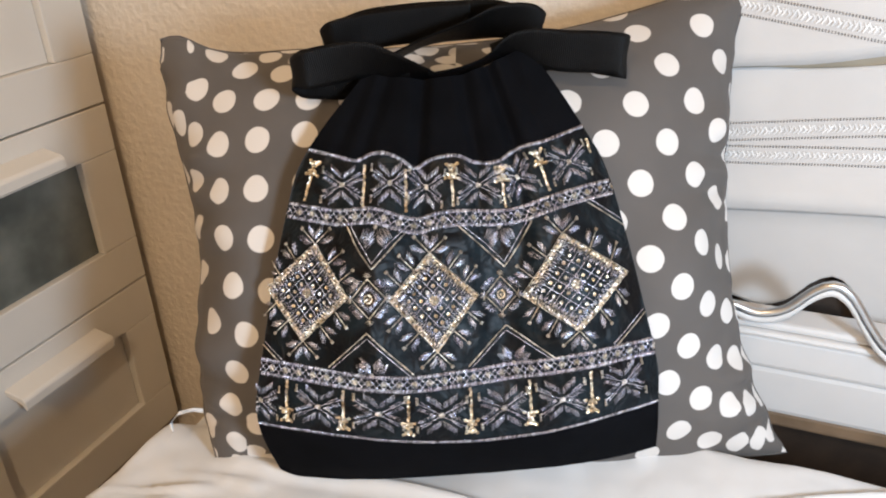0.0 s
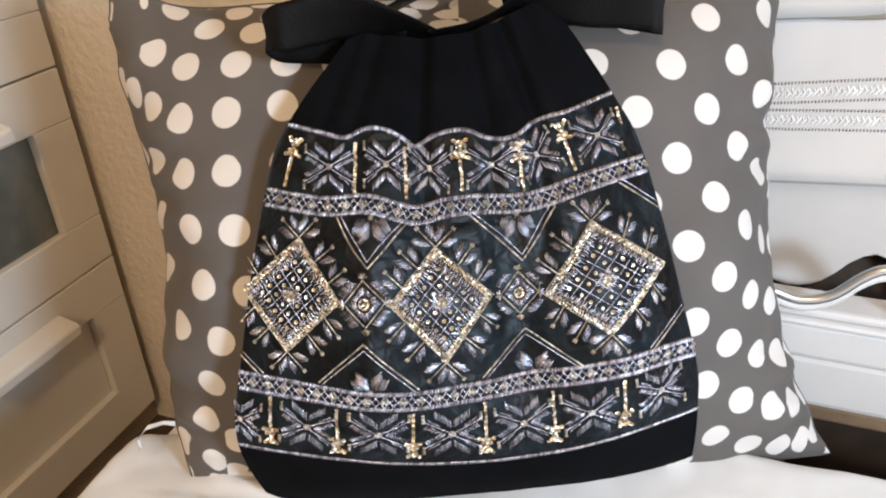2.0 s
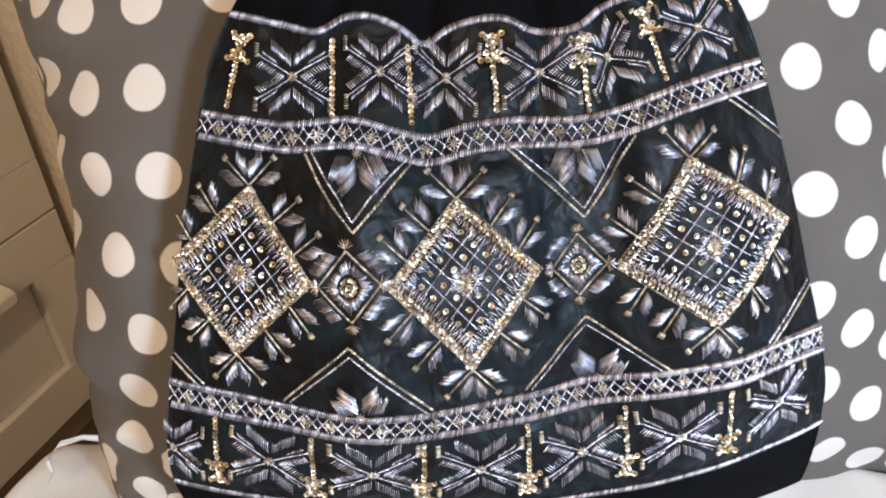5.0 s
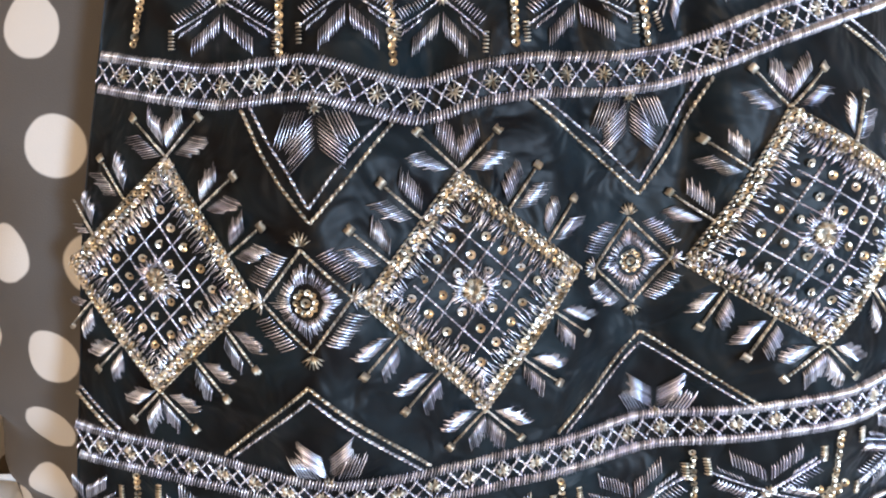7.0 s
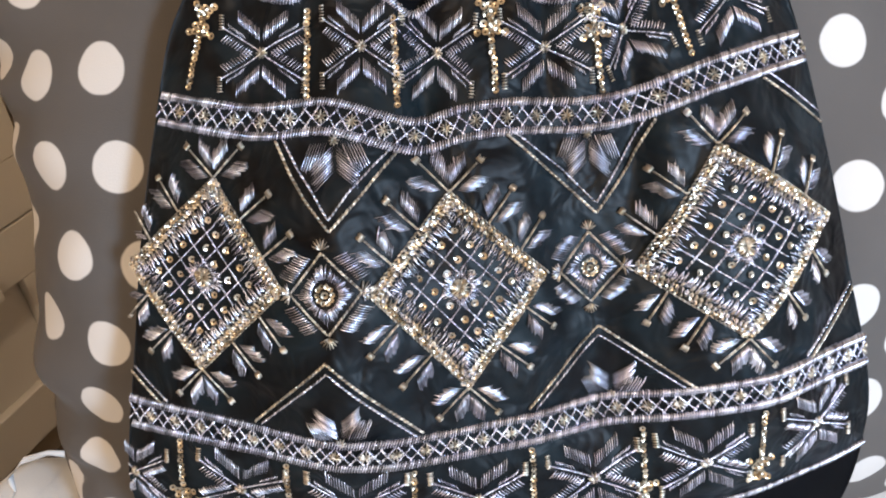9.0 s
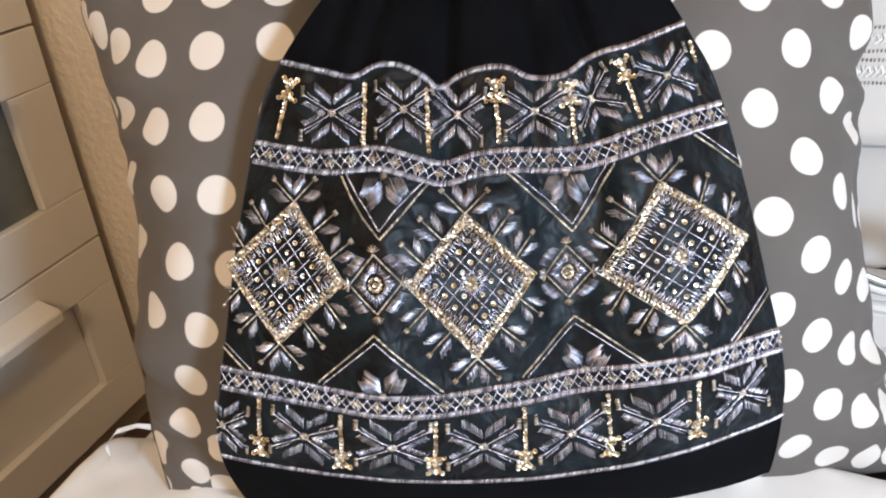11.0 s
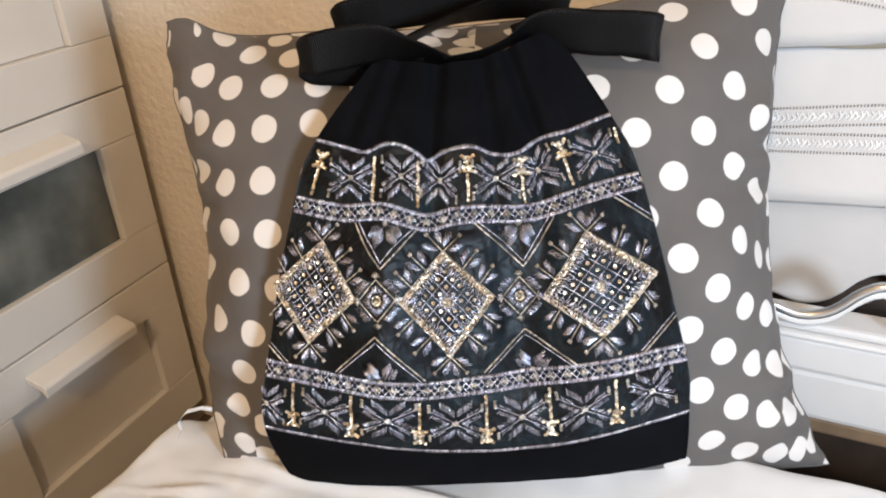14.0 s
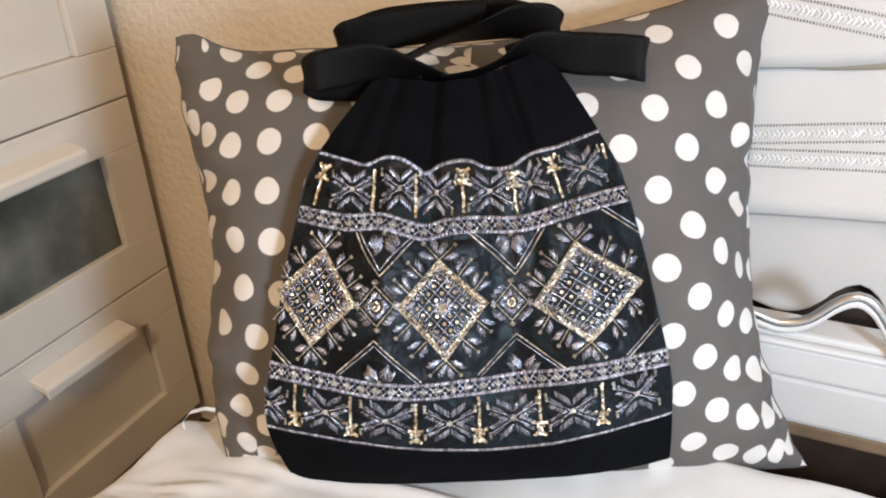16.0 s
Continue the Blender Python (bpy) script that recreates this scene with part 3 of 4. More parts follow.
def bag_h(a, b):
    """How far the filled bag stands out from its plane, with the gathers that run down from the mouth."""
    l, r = EDGE_L(b), EDGE_R(b)
    s = min(1.0, abs(2 * (a - l) / (r - l) - 1))
    rim = RIM(b)
    h = rim + (CROWN(b) - rim) * (1 - s**3.2)
    # two soft folds run down the panel, with a hollow between them
    wave = 0.020 * math.exp(-(((a + 0.070) / 0.034) ** 2)) - 0.016 * math.exp(-(((a - 0.045) / 0.027) ** 2)) + 0.012 * math.exp(-(((a - 0.118) / 0.034) ** 2))
    h += wave * (1 - s**4) * math.exp(-(((b - 0.095) / 0.085) ** 4))
    k = min(1.0, max(0.0, (b - 0.105) / 0.09))
    if k > 0:
        fan = 1 - max(0.0, b - 0.23) * 4.5
        for g, depth in ((-.073, .004), (-.025, .008), (.026, .006), (.062, .009), (-.098, .003), (.092, .003)):
            h -= k * depth * math.exp(-((a - g * fan) / 0.007) ** 2)
    h += 0.0012 * noise.noise(Vector((a * 38, b * 38, 5.0))) * (1 - s**4)
    return h


def bag_at(a, b, lift=0.0):
    return Vector((a, b, bag_h(a, b) + lift))


def cloth_patch(name, v0, v1, nv, ns, mat, wrinkle=0.0, label=""):
    """A panel of the bag between two of its seam lines, front and back, closed at the sides."""
    verts = []
    for i in range(ns):
        s = i / (ns - 1)
        column = curve_through(LEVELS, [BOTTOM(s), ROW4(s), ROW3(s), ROW2(s), ROW1(s), TOP(s)])
        for j in range(nv):
            v = v0 + (v1 - v0) * j / (nv - 1)
            a = LEFT_A(v) + (RIGHT_A(v) - LEFT_A(v)) * s
            b = column(v)
            p = bag_at(a, b)
            if wrinkle:
                m_ = min(1, 8 * s, 8 * (1 - s))
                p.z += wrinkle * m_ * (noise.noise(Vector((a * 75, b * 55, 1.0))) + 0.6 * noise.noise(Vector((a * 160, b * 130, 2.0))))
            verts.append(p)
    front = len(verts)
    for i in range(ns):
        s = i / (ns - 1)
        for j in range(nv):
            p = verts[i * nv + j]
            back = RIM(p.y) - 0.0015 - 0.012 * (1 - abs(2 * s - 1) ** 3)
            verts.append(Vector((p.x, p.y, back)))
    faces = grid_faces(nv, ns, flip=True) + grid_faces(nv, ns, front)
    for j in range(nv - 1):
        faces.append((j, front + j, front + j + 1, j + 1))
        k = (ns - 1) * nv
        faces.append((k + j + 1, front + k + j + 1, front + k + j, k + j))
    if v0 == 0:
        for i in range(ns - 1):
            faces.append((i * nv, (i + 1) * nv, front + (i + 1) * nv, front + i * nv))
    return mesh_object(name, verts, faces, [mat], bag, label=label)


cloth_patch("bottom_band", 0, 1, 14, 120, FELT, 0.0003, "plain black cotton band")
cloth_patch("embroidered_panel", 1, 4, 170, 220, ORGANZA, 0.0015, "dark blue-black sheer satin panel")
cloth_patch("gathered_top", 4, 5, 40, 180, FELT, 0.0006, "plain black cotton, gathered at the mouth")


class Stitch:
    """Gathers threads and sequins that are sewn to the bag into one mesh."""

    def __init__(self):
        self.v, self.f, self.m = [], [], []

    def strand(self, p, q, w, slot=0, lift=0.0009):
        p, q = Vector(p), Vector(q)
        d = q - p
        if d.length < 1e-6:
            return
        if min(p.x - EDGE_L(p.y), q.x - EDGE_L(q.y), EDGE_R(p.y) - p.x, EDGE_R(q.y) - q.x) < -0.0008:
            return
        side = Vector((-d.y, d.x)).normalized() * w * 0.34
        lift *= 1.35
        k = len(self.v)
        hp, hq = bag_h(*p) + 0.0006, bag_h(*q) + 0.0006
        self.v.append((p.x, p.y, hp - 0.0004))
        for t in (0.22, 0.78):
            c, z = p + d * t, hp + (hq - hp) * t
            self.v += [(c.x + side.x, c.y + side.y, z), (c.x, c.y, z + lift), (c.x - side.x, c.y - side.y, z)]
        self.v.append((q.x, q.y, hq - 0.0004))
        self.f += [(k, k + 2, k + 1), (k, k + 3, k + 2), (k + 1, k + 2, k + 5, k + 4), (k + 2, k + 3, k + 6, k + 5), (k + 4, k + 5, k + 7), (k + 5, k + 6, k + 7)]
        self.m += [slot] * 6

    def comb(self, p, q, vec, n, w, slot=0, ragged=0.12, taper=0.0):
        """Parallel threads that start on the line p-q and run along vec: one satin-stitched leaf half."""
        p, q, vec = Vector(p), Vector(q), Vector(vec)
        for i in range(n):
            t = (i + 0.5) / n
            k = 1 - taper * abs(2 * t - 1) ** 1.5 + random.uniform(-ragged, ragged)
            a = p + (q - p) * t
            self.strand(a, a + vec * k, w, slot)

    def rope(self, points, w, slot=0, step=0.0021):
        """A twisted cord of short slanting stitches along a line of points."""
        pts = [Vector(p) for p in points]
        for p, q in zip(pts, pts[1:]):
            n = max(1, round((q - p).length / step))
            d = (q - p) / n
            side = Vector((-d.y, d.x)).normalized() * w * 0.30
            for i in range(n):
                c = p + d * (i + 0.5)
                self.strand(c - d * 0.66 - side, c + d * 0.66 + side, w * 1.45, slot, 0.0010)

    def sequin(self, c, r, slot=2, tilt=14, lift=0.0012):
        h = bag_h(*c) + lift
        m_ = Euler((radians(random.uniform(-tilt, tilt)), radians(random.uniform(-tilt, tilt)), random.uniform(0, 1))).to_matrix()
        k = len(self.v)
        for rr, z in ((r, 0.0002), (r * 0.68, 0.0), (r * 0.30, -0.0001)):
            for i in range(10):
                a = 2 * math.pi * i / 10
                p = m_ @ Vector((rr * math.cos(a), rr * math.sin(a), z))
                self.v.append((c[0] + p.x, c[1] + p.y, h + p.z))
        for ring in (0, 10):
            for i in range(10):
                j = (i + 1) % 10
                self.f.append((k + ring + i, k + ring + j, k + ring + 10 + j, k + ring + 10 + i))
                self.m.append(slot)

    def done(self, name, parent=bag, label="", kind=""):
        ob = mesh_object(name, self.v, self.f, [SILVER, GOLD, GOLD_SEQUIN, SILVER_SEQUIN], parent, self.m, True, label)
        return tagged(ob, kind=kind)


def backing(name, corners, parent=bag, label=""):
    """A small four-sided patch of cloth under a motif, following the bag."""
    t_, r_, b_, l_ = [Vector(c) for c in corners]
    n = 14
    verts = []
    for i in range(n):
        for j in range(n):
            x, y = i / (n - 1), j / (n - 1)
            p = t_ + (r_ - t_) * x + (l_ - t_) * y + (b_ - r_ - l_ + t_) * (x * y)
            verts.append(bag_at(p.x, p.y, 0.0006))
    return mesh_object(name, verts, grid_faces(n, n), [ORGANZA], parent, label=label)


def seam_points(row, v, off=0.0, n=400):
    out = []
    for i in range(n):
        s = i / (n - 1)
        out.append(Vector((LEFT_A(v) + (RIGHT_A(v) - LEFT_A(v)) * s, row(s) + off)))
    return out


def satin_cord(name, row, v, off, width, pitch=0.00115):
    """A cord overcast with close cross stitches along one seam line."""
    st = Stitch()
    pts = seam_points(row, v, off)
    run = 0.0
    for p, q in zip(pts, pts[1:]):
        d = q - p
        run += d.length
        while run > pitch:
            run -= pitch
            side = Vector((-d.y, d.x)).normalized() * width / 2
            w = width / 2 * random.uniform(0.9, 1.12)
            lean = d.normalized() * 0.0006
            c = q - d.normalized() * run
            st.strand(c - side.normalized() * w - lean, c + side.normalized() * w + lean, pitch * 1.25, 0, 0.0016)
    return st.done(name, kind="stuff")


satin_cord("silver_cord", ROW1, 4, 0.0, 0.0046)
satin_cord("silver_cord", ROW2, 3, 0.0058, 0.0044)
satin_cord("silver_cord", ROW2, 3, -0.0058, 0.0044)
satin_cord("silver_cord", ROW3, 2, 0.0060, 0.0044)
satin_cord("silver_cord", ROW3, 2, -0.0060, 0.0044)
satin_cord("silver_cord", ROW4, 1, 0.0010, 0.0036)


def trellis(row, v):
    """The strip between two cords: crossed silver threads with gold knots in the meshes."""
    st = Stitch()
    pts = seam_points(row, v, 0, 700)
    length = [0.0]
    for p, q in zip(pts, pts[1:]):
        length.append(length[-1] + (q - p).length)
    n = int(length[-1] / 0.0125)
    pick = lambda d: pts[min(int(np.searchsorted(length, d)), len(pts) - 1)]
    for i in range(n):
        a, b_ = pick(i * length[-1] / n), pick((i + 1) * length[-1] / n)
        d = b_ - a
        up = Vector((-d.y, d.x)).normalized()
        for k in (0.0, 0.42):
            p, q = a + d * k, a + d * (k + 0.52)
            st.rope([p + up * 0.0040, q - up * 0.0040], 0.0009, 0, 0.0018)
            st.rope([p - up * 0.0040, q + up * 0.0040], 0.0009, 0, 0.0018)
        c = a + d * 0.97
        for j in range(9):
            t = 2 * math.pi * (j + random.uniform(-0.2, 0.2)) / 9
            st.strand(c, c + Vector((math.cos(t), math.sin(t))) * 0.0031, 0.0009, 1, 0.0011)
    return st.done("trellis_strip", kind="stuff")


trellis(ROW2, 3)
trellis(ROW3, 2)


def frame2(c, x_axis, y_axis):
    c, x_axis, y_axis = Vector(c), Vector(x_axis), Vector(y_axis)
    return lambda x, y: c + x_axis * x + y_axis * y


def star(c, w, h, turn=0.0):
    """An eight-armed star: gold diagonal ribs with end knots and silver satin petals."""
    st = Stitch()
    t = radians(turn)
    ex, ey = Vector((math.cos(t), math.sin(t))) * w, Vector((-math.sin(t), math.cos(t))) * h
    f = frame2(c, ex, ey)
    for sx in (-1, 1):
        for sy in (-1, 1):
            g = lambda x, y: f(sx * x, sy * y)
            vec = lambda x, y: ex * (sx * x) + ey * (sy * y)
            # upright petal pair: a chevron of close upright threads
            st.comb(g(0.02, 0.20), g(0.54, 0.62), vec(0.02, 0.36), 11, 0.0008, 0, 0.08)
            # a slim leaf on either side of the rib
            st.comb(g(0.16, 0.05), g(0.76, 0.42), vec(0.16, -0.16), 11, 0.0008, 0, 0.10)
            st.comb(g(0.34, 0.27), g(0.72, 0.54), vec(0.06, 0.13), 7, 0.0008, 0, 0.12)
            st.rope([g(0.0, 0.02), g(0.88, 0.56)], 0.0009, 0, 0.0016)
            # a short satin block ends the rib
            st.comb(g(0.82, 0.48), g(0.82, 0.84), vec(0.14, 0.0), 6, 0.0010, 1, 0.05)
    for j in range(10):
        a = 2 * math.pi * j / 10
        st.strand(f(0, 0), f(0.14 * math.cos(a), 0.14 * math.sin(a)), 0.0011, 1, 0.0014)
    return st.done("star_motif")


for a, b_, w, h, turn in ((-.0905, .2095, .0205, .0195, -5), (-.0488, .2088, .0180, .0205, -3), (-.0185, .2039, .0165, .0205, -8), (.0260, .2036, .0205, .0195, 0), (.0600, .2090, .0165, .0200, 24), (.1058, .2203, .0200, .0200, 14)):
    star((a, b_), w, h, turn)
for a, b_, w, h, turn in ((-.1745, .0235, .0190, .0200, -9), (-.1208, .0196, .0235, .0200, -10), (-.0676, .0145, .0245, .0205, -6), (-.0140, .0085, .0240, .0205, -2), (.0401, .0105, .0235, .0205, 4), (.0896, .0170, .0230, .0205, 7), (.1456, .0275, .0225, .0205, 9)):
    star((a, b_), w, h, turn)


def palm(tip, foot, crown):
    """A sequin palm: a stem of small sequins from tip to foot; crown sequins cluster at one end."""
    st = Stitch()
    tip, foot = Vector(tip), Vector(foot)
    d = foot - tip
    ey = d.normalized()
    ex = Vector((-ey.y, ey.x))
    n = int(d.length / 0.0024)
    for i in range(n + 1):
        st.sequin(tip + d * (i / n) + ex * random.uniform(-.0003, .0003), 0.0014, 2, 20)
    start = tip if crown > 0 else foot
    f = frame2(start, ex, ey * (1 if crown > 0 else -1))
    for x, y in ((-.0026, .0008), (.0026, .0008), (-.0046, -.0006), (.0046, -.0006), (-.0014, .0034), (.0014, .0034), (0, .0058), (-.0028, .0078), (.0028, .0078), (-.0054, .0112), (.0054, .0112), (-.0026, .0106), (.0026, .0106), (0, .0088), (-.0012, .0128), (.0012, .0128))[:14 if crown else 0]:
        st.sequin(f(x + random.uniform(-.0004, .0004), y + random.uniform(-.0004, .0004)), 0.0016, 2, 24)
    return st.done("sequin_palm", label="gold sequin palm")


for tip, foot, crown in (((-.1146, .2310), (-.1246, .1985), 2), ((-.0703, .2248), (-.0725, .1905), 0), ((-.0350, .2190), (-.0362, .1845), 0), ((.0040, .2216), (.0036, .1875), 2), ((.0454, .2177), (.0478, .1845), 2), ((.0767, .2300), (.0862, .1970), 2), ((.1240, .2400), (.1262, .2290), 0)):
    palm(tip, foot, crown)
for tip, foot in (((-.1475, .0422), (-.1506, .0063)), ((-.0965, .0350), (-.0996, -.0005)), ((-.0417, .0284), (-.0437, -.0080)), ((.0111, .0304), (.0114, -.0090)), ((.0625, .0335), (.0629, -.0045)), ((.1135, .0410), (.1158, .0045))):
    palm(tip, foot, -2)


def spray(st, base, direction, length, slim=1.0):
    """A feathered sprig: a gold rib with a knot at its tip and a leaf of slanting threads on each side."""
    base, d = Vector(base), Vector(direction).normalized()
    n_ = Vector((-d.y, d.x))
    tip = base + d * length * 0.90
    st.rope([base, tip], 0.0009, 1, 0.0015)
    st.comb(tip - n_ * 0.0015, tip + n_ * 0.0015, d * 0.0034, 5, 0.0010, 1, 0.12)
    for sg in (-1, 1):
        m_ = n_ * sg
        a, b_ = random.uniform(0.06, 0.14), random.uniform(0.62, 0.74)
        st.comb(base + d * length * a + m_ * 0.0012, base + d * length * b_ + m_ * 0.0022, d * length * 0.26 + m_ * length * 0.36 * slim, 11, 0.0007, 0, 0.16, 0.12)


def medallion(corners):
    """A large diamond: gold sequin border, silver fringe, sequinned lattice, gold rosette, and sprigs around it."""
    t_, r_, b_, l_ = [Vector(c) for c in corners]
    mid = (t_ + r_ + b_ + l_) / 4
    ring = [t_, r_, b_, l_]
    ob = backing("medallion", corners)
    root = Stitch()
    for j in range(52):
        a = 2 * math.pi * (j + random.uniform(-0.3, 0.3)) / 52
        root.strand(mid + Vector((math.cos(a), math.sin(a))) * 0.0036, mid + Vector((math.cos(a), math.sin(a))) * random.uniform(0.0060, 0.0104), 0.0007, 0, 0.0009)
    for j in range(14):
        a = 2 * math.pi * j / 14
        root.strand(mid, mid + Vector((math.cos(a), math.sin(a))) * 0.0044, 0.0010, 1, 0.0013)
    for j in range(7):
        a = 2 * math.pi * j / 7
        root.sequin(mid + Vector((math.cos(a), math.sin(a))) * (0.0030 if j else 0.0), 0.0014, 2, 22)
    root.done("rosette", ob, "gold and silver rosette", "stuff")
    border, fringe, lattice = Stitch(), Stitch(), Stitch()
    for p, q in zip(ring, ring[1:] + ring[:1]):
        d = q - p
        inn = (mid - (p + q) / 2).normalized()
        along = d.normalized()
        n = int(d.length / 0.0021)
        for i in range(n + 1):
            c = p + d * (i / n)
            border.sequin(c + inn * 0.0004, 0.0012, random.choice((2, 2, 3)), 24)
            border.sequin(c + inn * 0.0026 + along * 0.001, 0.00115, random.choice((2, 2, 2, 3)), 24)
            border.strand(c - inn * 0.0014, c - inn * 0.0008 + along * 0.0024, 0.0010, 1, 0.0011)
            border.strand(c + inn * 0.0010, c + inn * 0.0042 + along * 0.0014, 0.0008, random.choice((0, 1)), 0.0012)
        m_ = int(d.length / 0.0009)
        for i in range(m_):
            c = p + d * ((i + 0.5) / m_)
            e = min(1.0, 6 * min((i + 0.5) / m_, 1 - (i + 0.5) / m_))
            lean = d.normalized() * random.uniform(-0.0016, 0.0016)
            reach = 0.0042 + 0.0066 * random.uniform(0.55, 1.15) * max(0.35, e)
            fringe.strand(c + inn * 0.0038, c + inn * reach + lean, 0.00075, 0, 0.0011)
            if i % 3 == 0:
                fringe.strand(c + inn * 0.0034 - lean, c + inn * (reach * 0.6) - lean, 0.0008, 1, 0.0014)
    grid = lambda x, y: t_ + (r_ - t_) * x + (l_ - t_) * y + (b_ - r_ - l_ + t_) * (x * y)
    for k in (0.27, 0.42, 0.58, 0.73):
        lattice.rope([grid(k, 0.17), grid(k, 0.5), grid(k, 0.83)], 0.0009, 0, 0.0016)
        lattice.rope([grid(0.17, k), grid(0.5, k), grid(0.83, k)], 0.0009, 0, 0.0016)
    for x in (0.20, 0.345, 0.5, 0.655, 0.80):
        for y in (0.20, 0.345, 0.5, 0.655, 0.80):
            if (x, y) != (0.5, 0.5):
                one = Stitch()
                one.sequin(grid(x, y) + Vector((random.uniform(-.0007, .0007), random.uniform(-.0007, .0007))), 0.0016, random.choice((2, 2, 2, 3)), 20)
                one.done("sequin", ob)
    out = lambda v: (v - mid).normalized()
    # corner sprigs above and below, and two along each side
    for corner, sg in ((t_, 1), (b_, -1)):
        for ang in (-48, 42):
            t = radians(90 * sg + ang)
            sprig = Stitch()
            spray(sprig, corner + Vector((0, 0.001 * sg)), (math.cos(t), math.sin(t)), 0.0185)
            sprig.done("leaf_sprig", ob)
    for p, q in ((t_, r_), (t_, l_), (b_, r_), (b_, l_)):
        base = Vector(((q - p).y, -(q - p).x)).normalized()
        if base.dot((p + q) / 2 - mid) < 0:
            base = -base
        for k, size in ((0.38, 0.0175), (0.72, 0.0165)):
            sprig = Stitch()
            spray(sprig, p + (q - p) * k + base * 0.0012, base + (p - q).normalized() * 0.08, size)
            sprig.done("leaf_sprig", ob)
    border.done("sequin_border", ob, "gold sequin border", "stuff")
    fringe.done("silver_fringe", ob, kind="stuff")
    lattice.done("silver_lattice", ob)
    return ob


medallion(((-.1155, .1592), (-.0884, .1150), (-.1308, .0782), (-.1628, .1230)))
medallion(((-.0180, .1474), (.0200, .1112), (-.0152, .0656), (-.0514, .1118)))
medallion(((.0945, .1584), (.1530, .1228), (.1048, .0782), (.0604, .1080)))


def small_diamond(c, w, h):
    """A little diamond between the medallions: radiating threads, gold outline and knots, four slanting wings."""
    f = frame2(c, (w, 0), (0, h))
    ob = backing("small_diamond", [f(0, 0.76), f(0.76, 0), f(0, -0.76), f(-0.76, 0)])
    rays, rosette, outline = Stitch(), Stitch(), Stitch()
    for j in range(76):
        a = 2 * math.pi * (j + random.uniform(-0.2, 0.2)) / 76
        dx, dy = math.cos(a), math.sin(a)
        k = 1 / (abs(dx) + abs(dy))
        rays.strand(f(dx * 0.24, dy * 0.24), f(dx * k * random.uniform(0.58, 0.70), dy * k * random.uniform(0.58, 0.70)), 0.0007, 0, 0.0010)
    corners = ((0, .76), (.76, 0), (0, -.76), (-.76, 0))
    for p, q in zip(corners, corners[1:] + corners[:1]):
        outline.rope([f(*p), f(*q)], 0.0010, 1, 0.0018)
        sx, sy = (1 if p[0] + q[0] > 0 else -1), (1 if p[1] + q[1] > 0 else -1)
        wing = Stitch()
        wing.comb(f(sx * 0.20, sy * 0.66), f(sx * 0.66, sy * 0.20), Vector((sx * 0.36 * w, sy * 0.12 * h)), 12, 0.0007, 0, 0.1, 0.1)
        wing.done("wing", ob, kind="stuff")
    for j in range(10):
        a = 2 * math.pi * j / 10
        rosette.sequin(f(0.16 * math.cos(a), 0.16 * math.sin(a)), 0.0011, 2)
    rosette.sequin(f(0, 0), 0.0016, 2)
    for sg in (1, -1):
        for j in range(7):
            a = radians(90 * sg - 66 + 22 * j)
            outline.strand(f(0, 0.80 * sg), f(0.22 * math.cos(a), 0.80 * sg + 0.24 * math.sin(a)), 0.0008, 1, 0.0011)
        for j in range(9):
            a = radians(90 - 90 * sg - 76 + 19 * j)
            outline.strand(f(0.76 * sg, 0), f(0.76 * sg + random.uniform(0.2, 0.3) * math.cos(a), 0.22 * math.sin(a)), 0.0009, random.choice((0, 1)), 0.0012)
    rays.done("radial_fringe", ob, kind="stuff")
    rosette.done("rosette", ob, "gold sequin rosette", "stuff")
    outline.done("outline", ob, "twisted gold cord and knots", "stuff")
    return ob


small_diamond((-.0695, .1140), .0190, .0215)
small_diamond((.0415, .1096), .0185, .0205)


def chevron(points, inner):
    """Two twisted threads side by side, the outer one gold, the inner one silver."""
    st = Stitch()
    st.rope(points, 0.0012, 1, 0.0022)
    st.rope(inner, 0.0011, 0, 0.0022)
    return st.done("chevron_line", kind="stuff")


def inset(points, gap, sg):
    """The same angled line moved inwards by the gap; sg tells which way the angle opens."""
    n = len(points)
    out = []
    for i, p in enumerate(points):
        k = abs(2 * i / (n - 1) - 1)
        side = (1 if i < n / 2 - 0.6 else -1 if i > n / 2 - 0.4 else 0)
        out.append((p[0] + gap * side * 0.9, p[1] + sg * gap * (1.35 * (1 - k) + 0.25 * k)))
    return out


for pts, sg in ((((-.0860, .1738), (-.0800, .1600), (-.0745, .1500), (-.0658, .1380), (-.0545, .1490), (-.0450, .1590), (-.0362, .1675)), 1), (((.0070, .1700), (.0270, .1512), (.0453, .1330), (.0590, .1520), (.0700, .1715)), 1),
                (((-.1084, .0551), (-.0722, .0860), (-.0360, .0470)), -1), (((.0107, .0500), (.0447, .0825), (.0860, .0530)), -1)):
    chevron(pts, inset(pts, 0.0033, sg))
for p, q in (((.1194, .1851), (.1580, .1613)), ((.1379, .0601), (.1705, .0860)), ((-.1700, .0730), (-.1535, .0580))):
    n_ = Vector((p[1] - q[1], q[0] - p[0])).normalized() * 0.0034
    chevron((p, q), ((p[0] + n_.x, p[1] + n_.y), (q[0] + n_.x, q[1] + n_.y)))


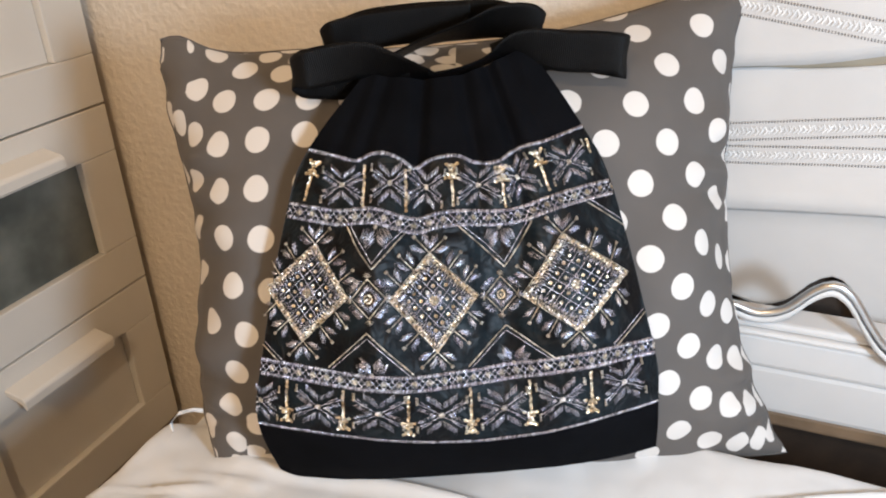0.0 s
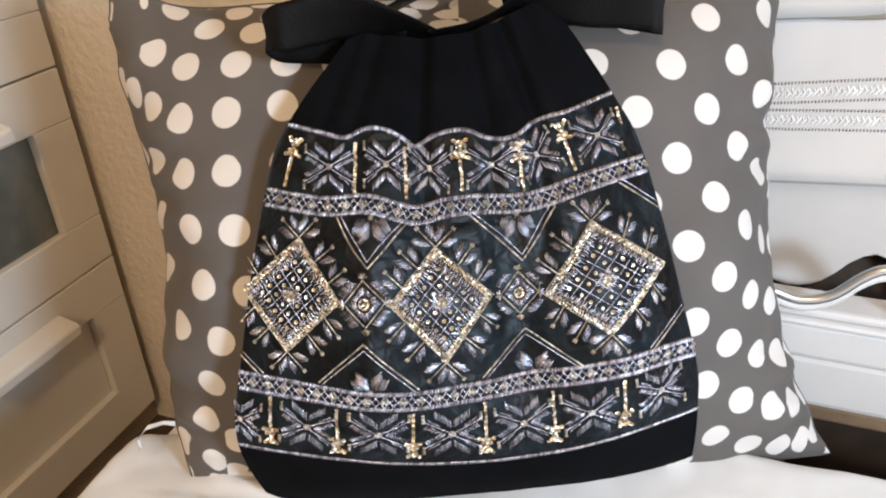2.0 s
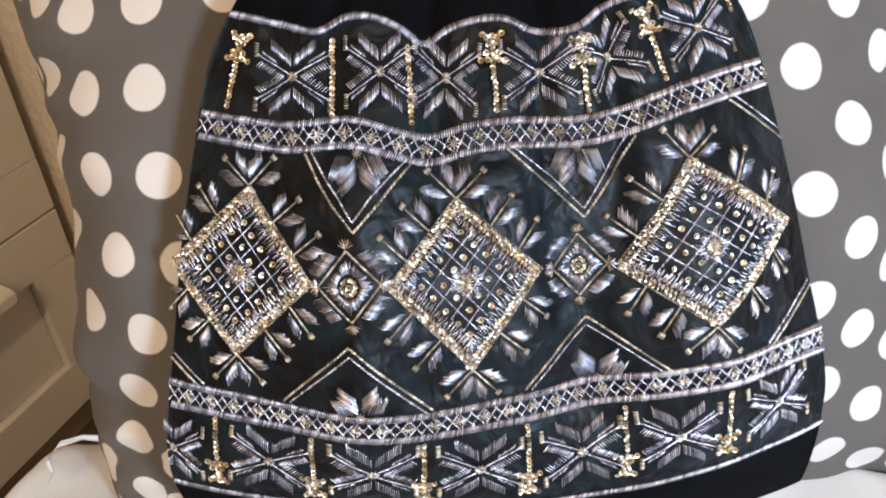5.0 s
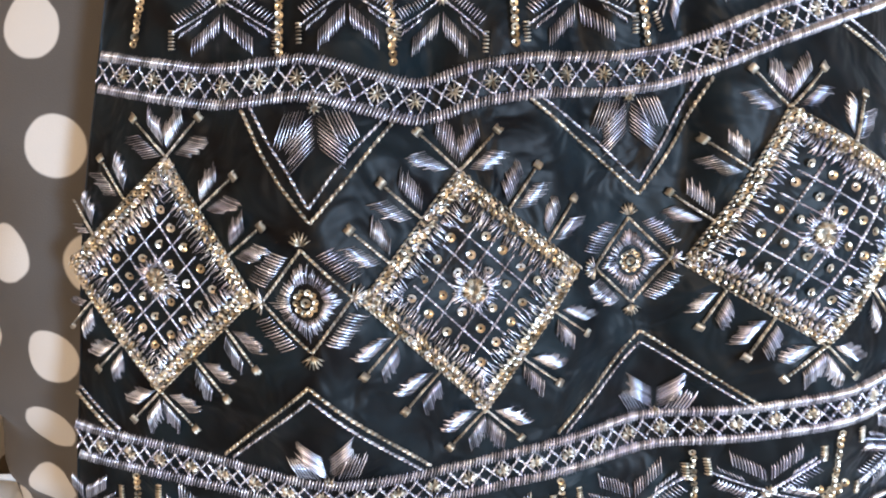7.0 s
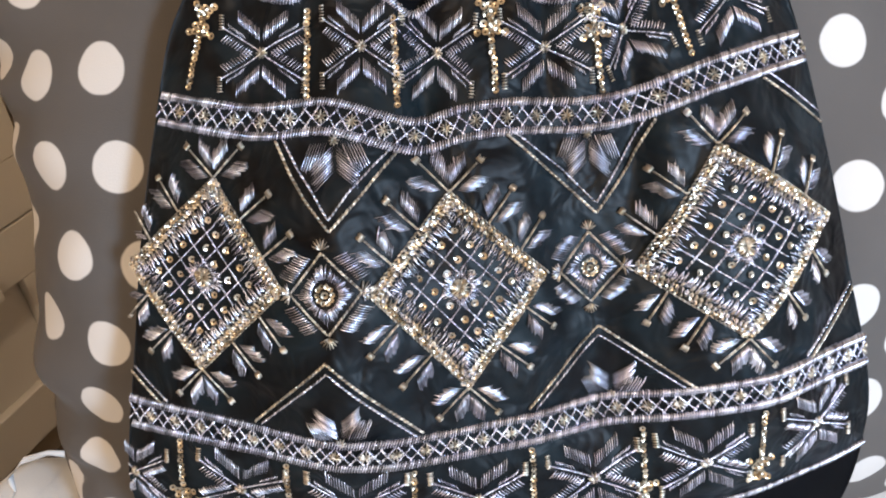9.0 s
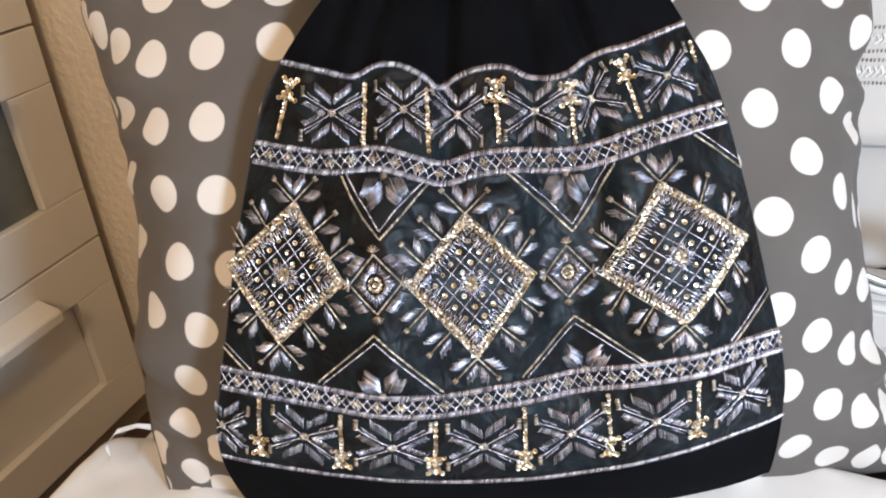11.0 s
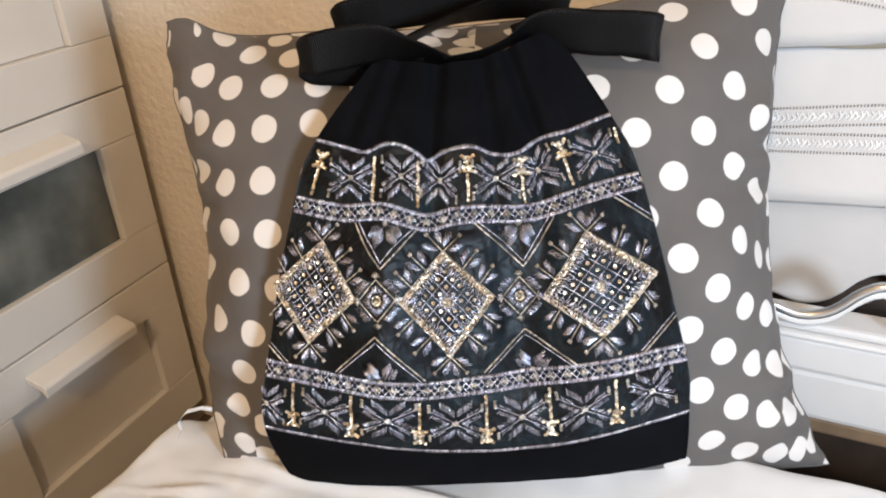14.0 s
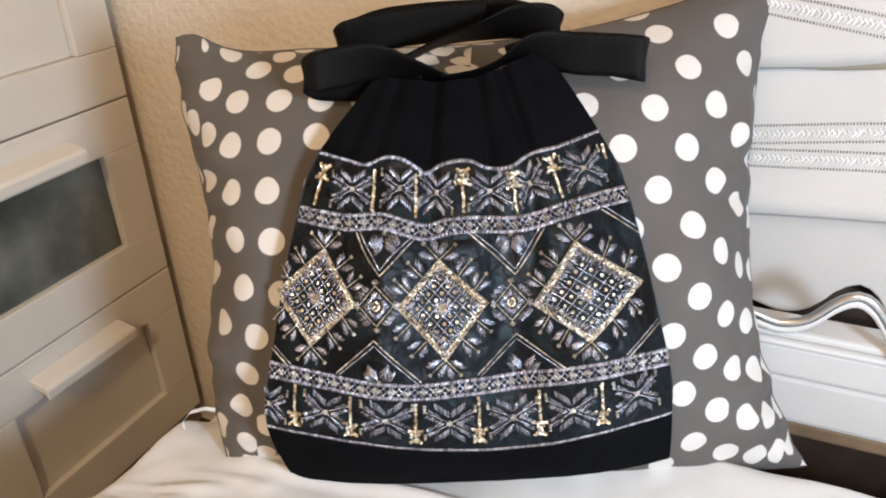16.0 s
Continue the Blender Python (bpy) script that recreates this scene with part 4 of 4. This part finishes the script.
def half_flower(c, sg, tall):
    """Half of an eight-pointed star that opens from a cord: four satin petals of slanting threads."""
    st = Stitch()
    f = frame2(c, (1, 0), (0, sg * tall))
    for side in (-1, 1):
        # the inner petal springs from the middle rib, the outer one from the cord
        st.comb(f(side * 0.0003, 0.0012), f(side * 0.0003, 0.0122), f(side * 0.0098, 0.0090) - f(0, 0), 9, 0.00065, 0, 0.10)
        st.comb(f(side * 0.0022, 0.0004), f(side * 0.0100, 0.0004), f(side * 0.0046, 0.0112) - f(0, 0), 7, 0.00065, 0, 0.12)
    for j in range(8):
        a = 2 * math.pi * j / 8
        st.strand(Vector(c), Vector(c) + Vector((math.cos(a), math.sin(a))) * 0.0024, 0.0010, 1, 0.0013)
    return st.done("half_flower", kind="stuff")


half_flower((-.0619, .1725), -1, 1.0)
half_flower((.0420, .1675), -1, 1.0)
half_flower((-.0700, .0500), 1, 0.80)
half_flower((.0500, .0490), 1, 0.80)


# ---- webbing handles ----
def ribbon(name, points, width, up, thick=0.0016, n=110, turns=()):
    """A flat strap that runs through the points, its width along the up vectors; it curls a little where it turns back."""
    run = [0.0]
    for p, q in zip(points, points[1:]):
        run.append(run[-1] + (Vector(q) - Vector(p)).length)
    fx = [curve_through(run, [p[c] for p in points]) for c in range(3)]
    fu = [curve_through(run, [u[c] for u in up]) for c in range(3)]
    total, m_ = run[-1], 18
    verts, faces, across = [], [], []
    for i in range(n):
        t = total * i / (n - 1)
        p = Vector([f(t) for f in fx])
        d = (Vector([f(min(t + 0.001, total)) for f in fx]) - Vector([f(max(t - 0.001, 0)) for f in fx])).normalized()
        u = Vector([f(t) for f in fu]).normalized()
        u = (u - u.dot(d) * d).normalized()
        nn = d.cross(u) * thick / 2
        sag = 0.0006 * noise.noise(Vector((t * 30, width * 40, 1.0)))
        wide = width * (1 - sum(0.32 * math.exp(-((t - run[k]) / 0.011) ** 2) for k in turns))
        for e in np.linspace(-0.5, 0.5, 9):
            verts.append(p + u * wide * e + nn * ((1 if abs(e) < 0.49 else 0.3) + sag * 200 * e))
            across.append((t, e * width))
        for e in np.linspace(0.5, -0.5, 9):
            verts.append(p + u * wide * e - nn * ((1 if abs(e) < 0.49 else 0.3) - sag * 200 * e))
            across.append((t, e * width))
    for i in range(n - 1):
        for j in range(m_):
            a, b_ = i * m_ + j, i * m_ + (j + 1) % m_
            faces.append((a, b_, b_ + m_, a + m_))
    faces += [tuple(range(m_))[::-1], tuple(range((n - 1) * m_, n * m_))]
    ob = mesh_object(name, verts, faces, [WEBBING], bag)
    ob.data.uv_layers.new(name="strap")
    uvs = np.array([across[l.vertex_index] for l in ob.data.loops])
    ob.data.uv_layers["strap"].data.foreach_set("uv", uvs.ravel())
    return ob


EDGE = (0.0, 0.08, 1.0)
W = (0.0, 0.90, 0.43)   # the straps stand nearly upright


ribbon("left_handle_loop", [(-.010, .3025, -.004), (-.036, .309, .003), (-.066, .3165, .010), (-.098, .313, .015), (-.120, .3095, .012), (-.131, .309, .001), (-.122, .307, -.011), (-.095, .305, -.014), (-.060, .301, -.014), (-.030, .296, -.014)], .035, [EDGE, (0, .42, .9), (0, .72, .7)] + [W] * 5 + [(0, .8, .6), (0, .6, .8)], turns=(5,))
ribbon("right_handle_loop", [(-.012, .302, -.008), (.020, .307, -.007), (.045, .317, -.004), (.063, .3225, .001), (.082, .3215, .007), (.106, .3165, .012), (.140, .3135, .013), (.158, .3120, .006), (.164, .3110, -.004), (.154, .3150, -.013), (.130, .321, -.016), (.100, .3235, -.016), (.072, .321, -.014), (.048, .314, -.014)], .036, [EDGE, EDGE, EDGE, (0, .45, .9), (0, .75, .65)] + [W] * 9)
T = (0.0, 0.84, 0.54)
ribbon("back_handle_loop", [(-.060, .316, -.020), (-.036, .329, -.024), (-.012, .340, -.028), (.026, .350, -.034), (.060, .358, -.040), (.084, .357, -.043), (.098, .353, -.054), (.086, .358, -.066), (.056, .368, -.067), (.015, .370, -.069), (-.030, .369, -.069), (-.070, .364, -.066), (-.098, .354, -.063), (-.110, .347, -.054), (-.100, .349, -.044), (-.070, .355, -.044), (-.030, .359, -.044), (.030, .362, -.048)], .034,
       [(0, 0, 1), (-.2, -.1, 1), (0, 0, 1), (0, .3, .95), (0, .75, .65), T, T, T, W, W, W, W, T, T, T, W, W, W], n=170, turns=(6, 13))
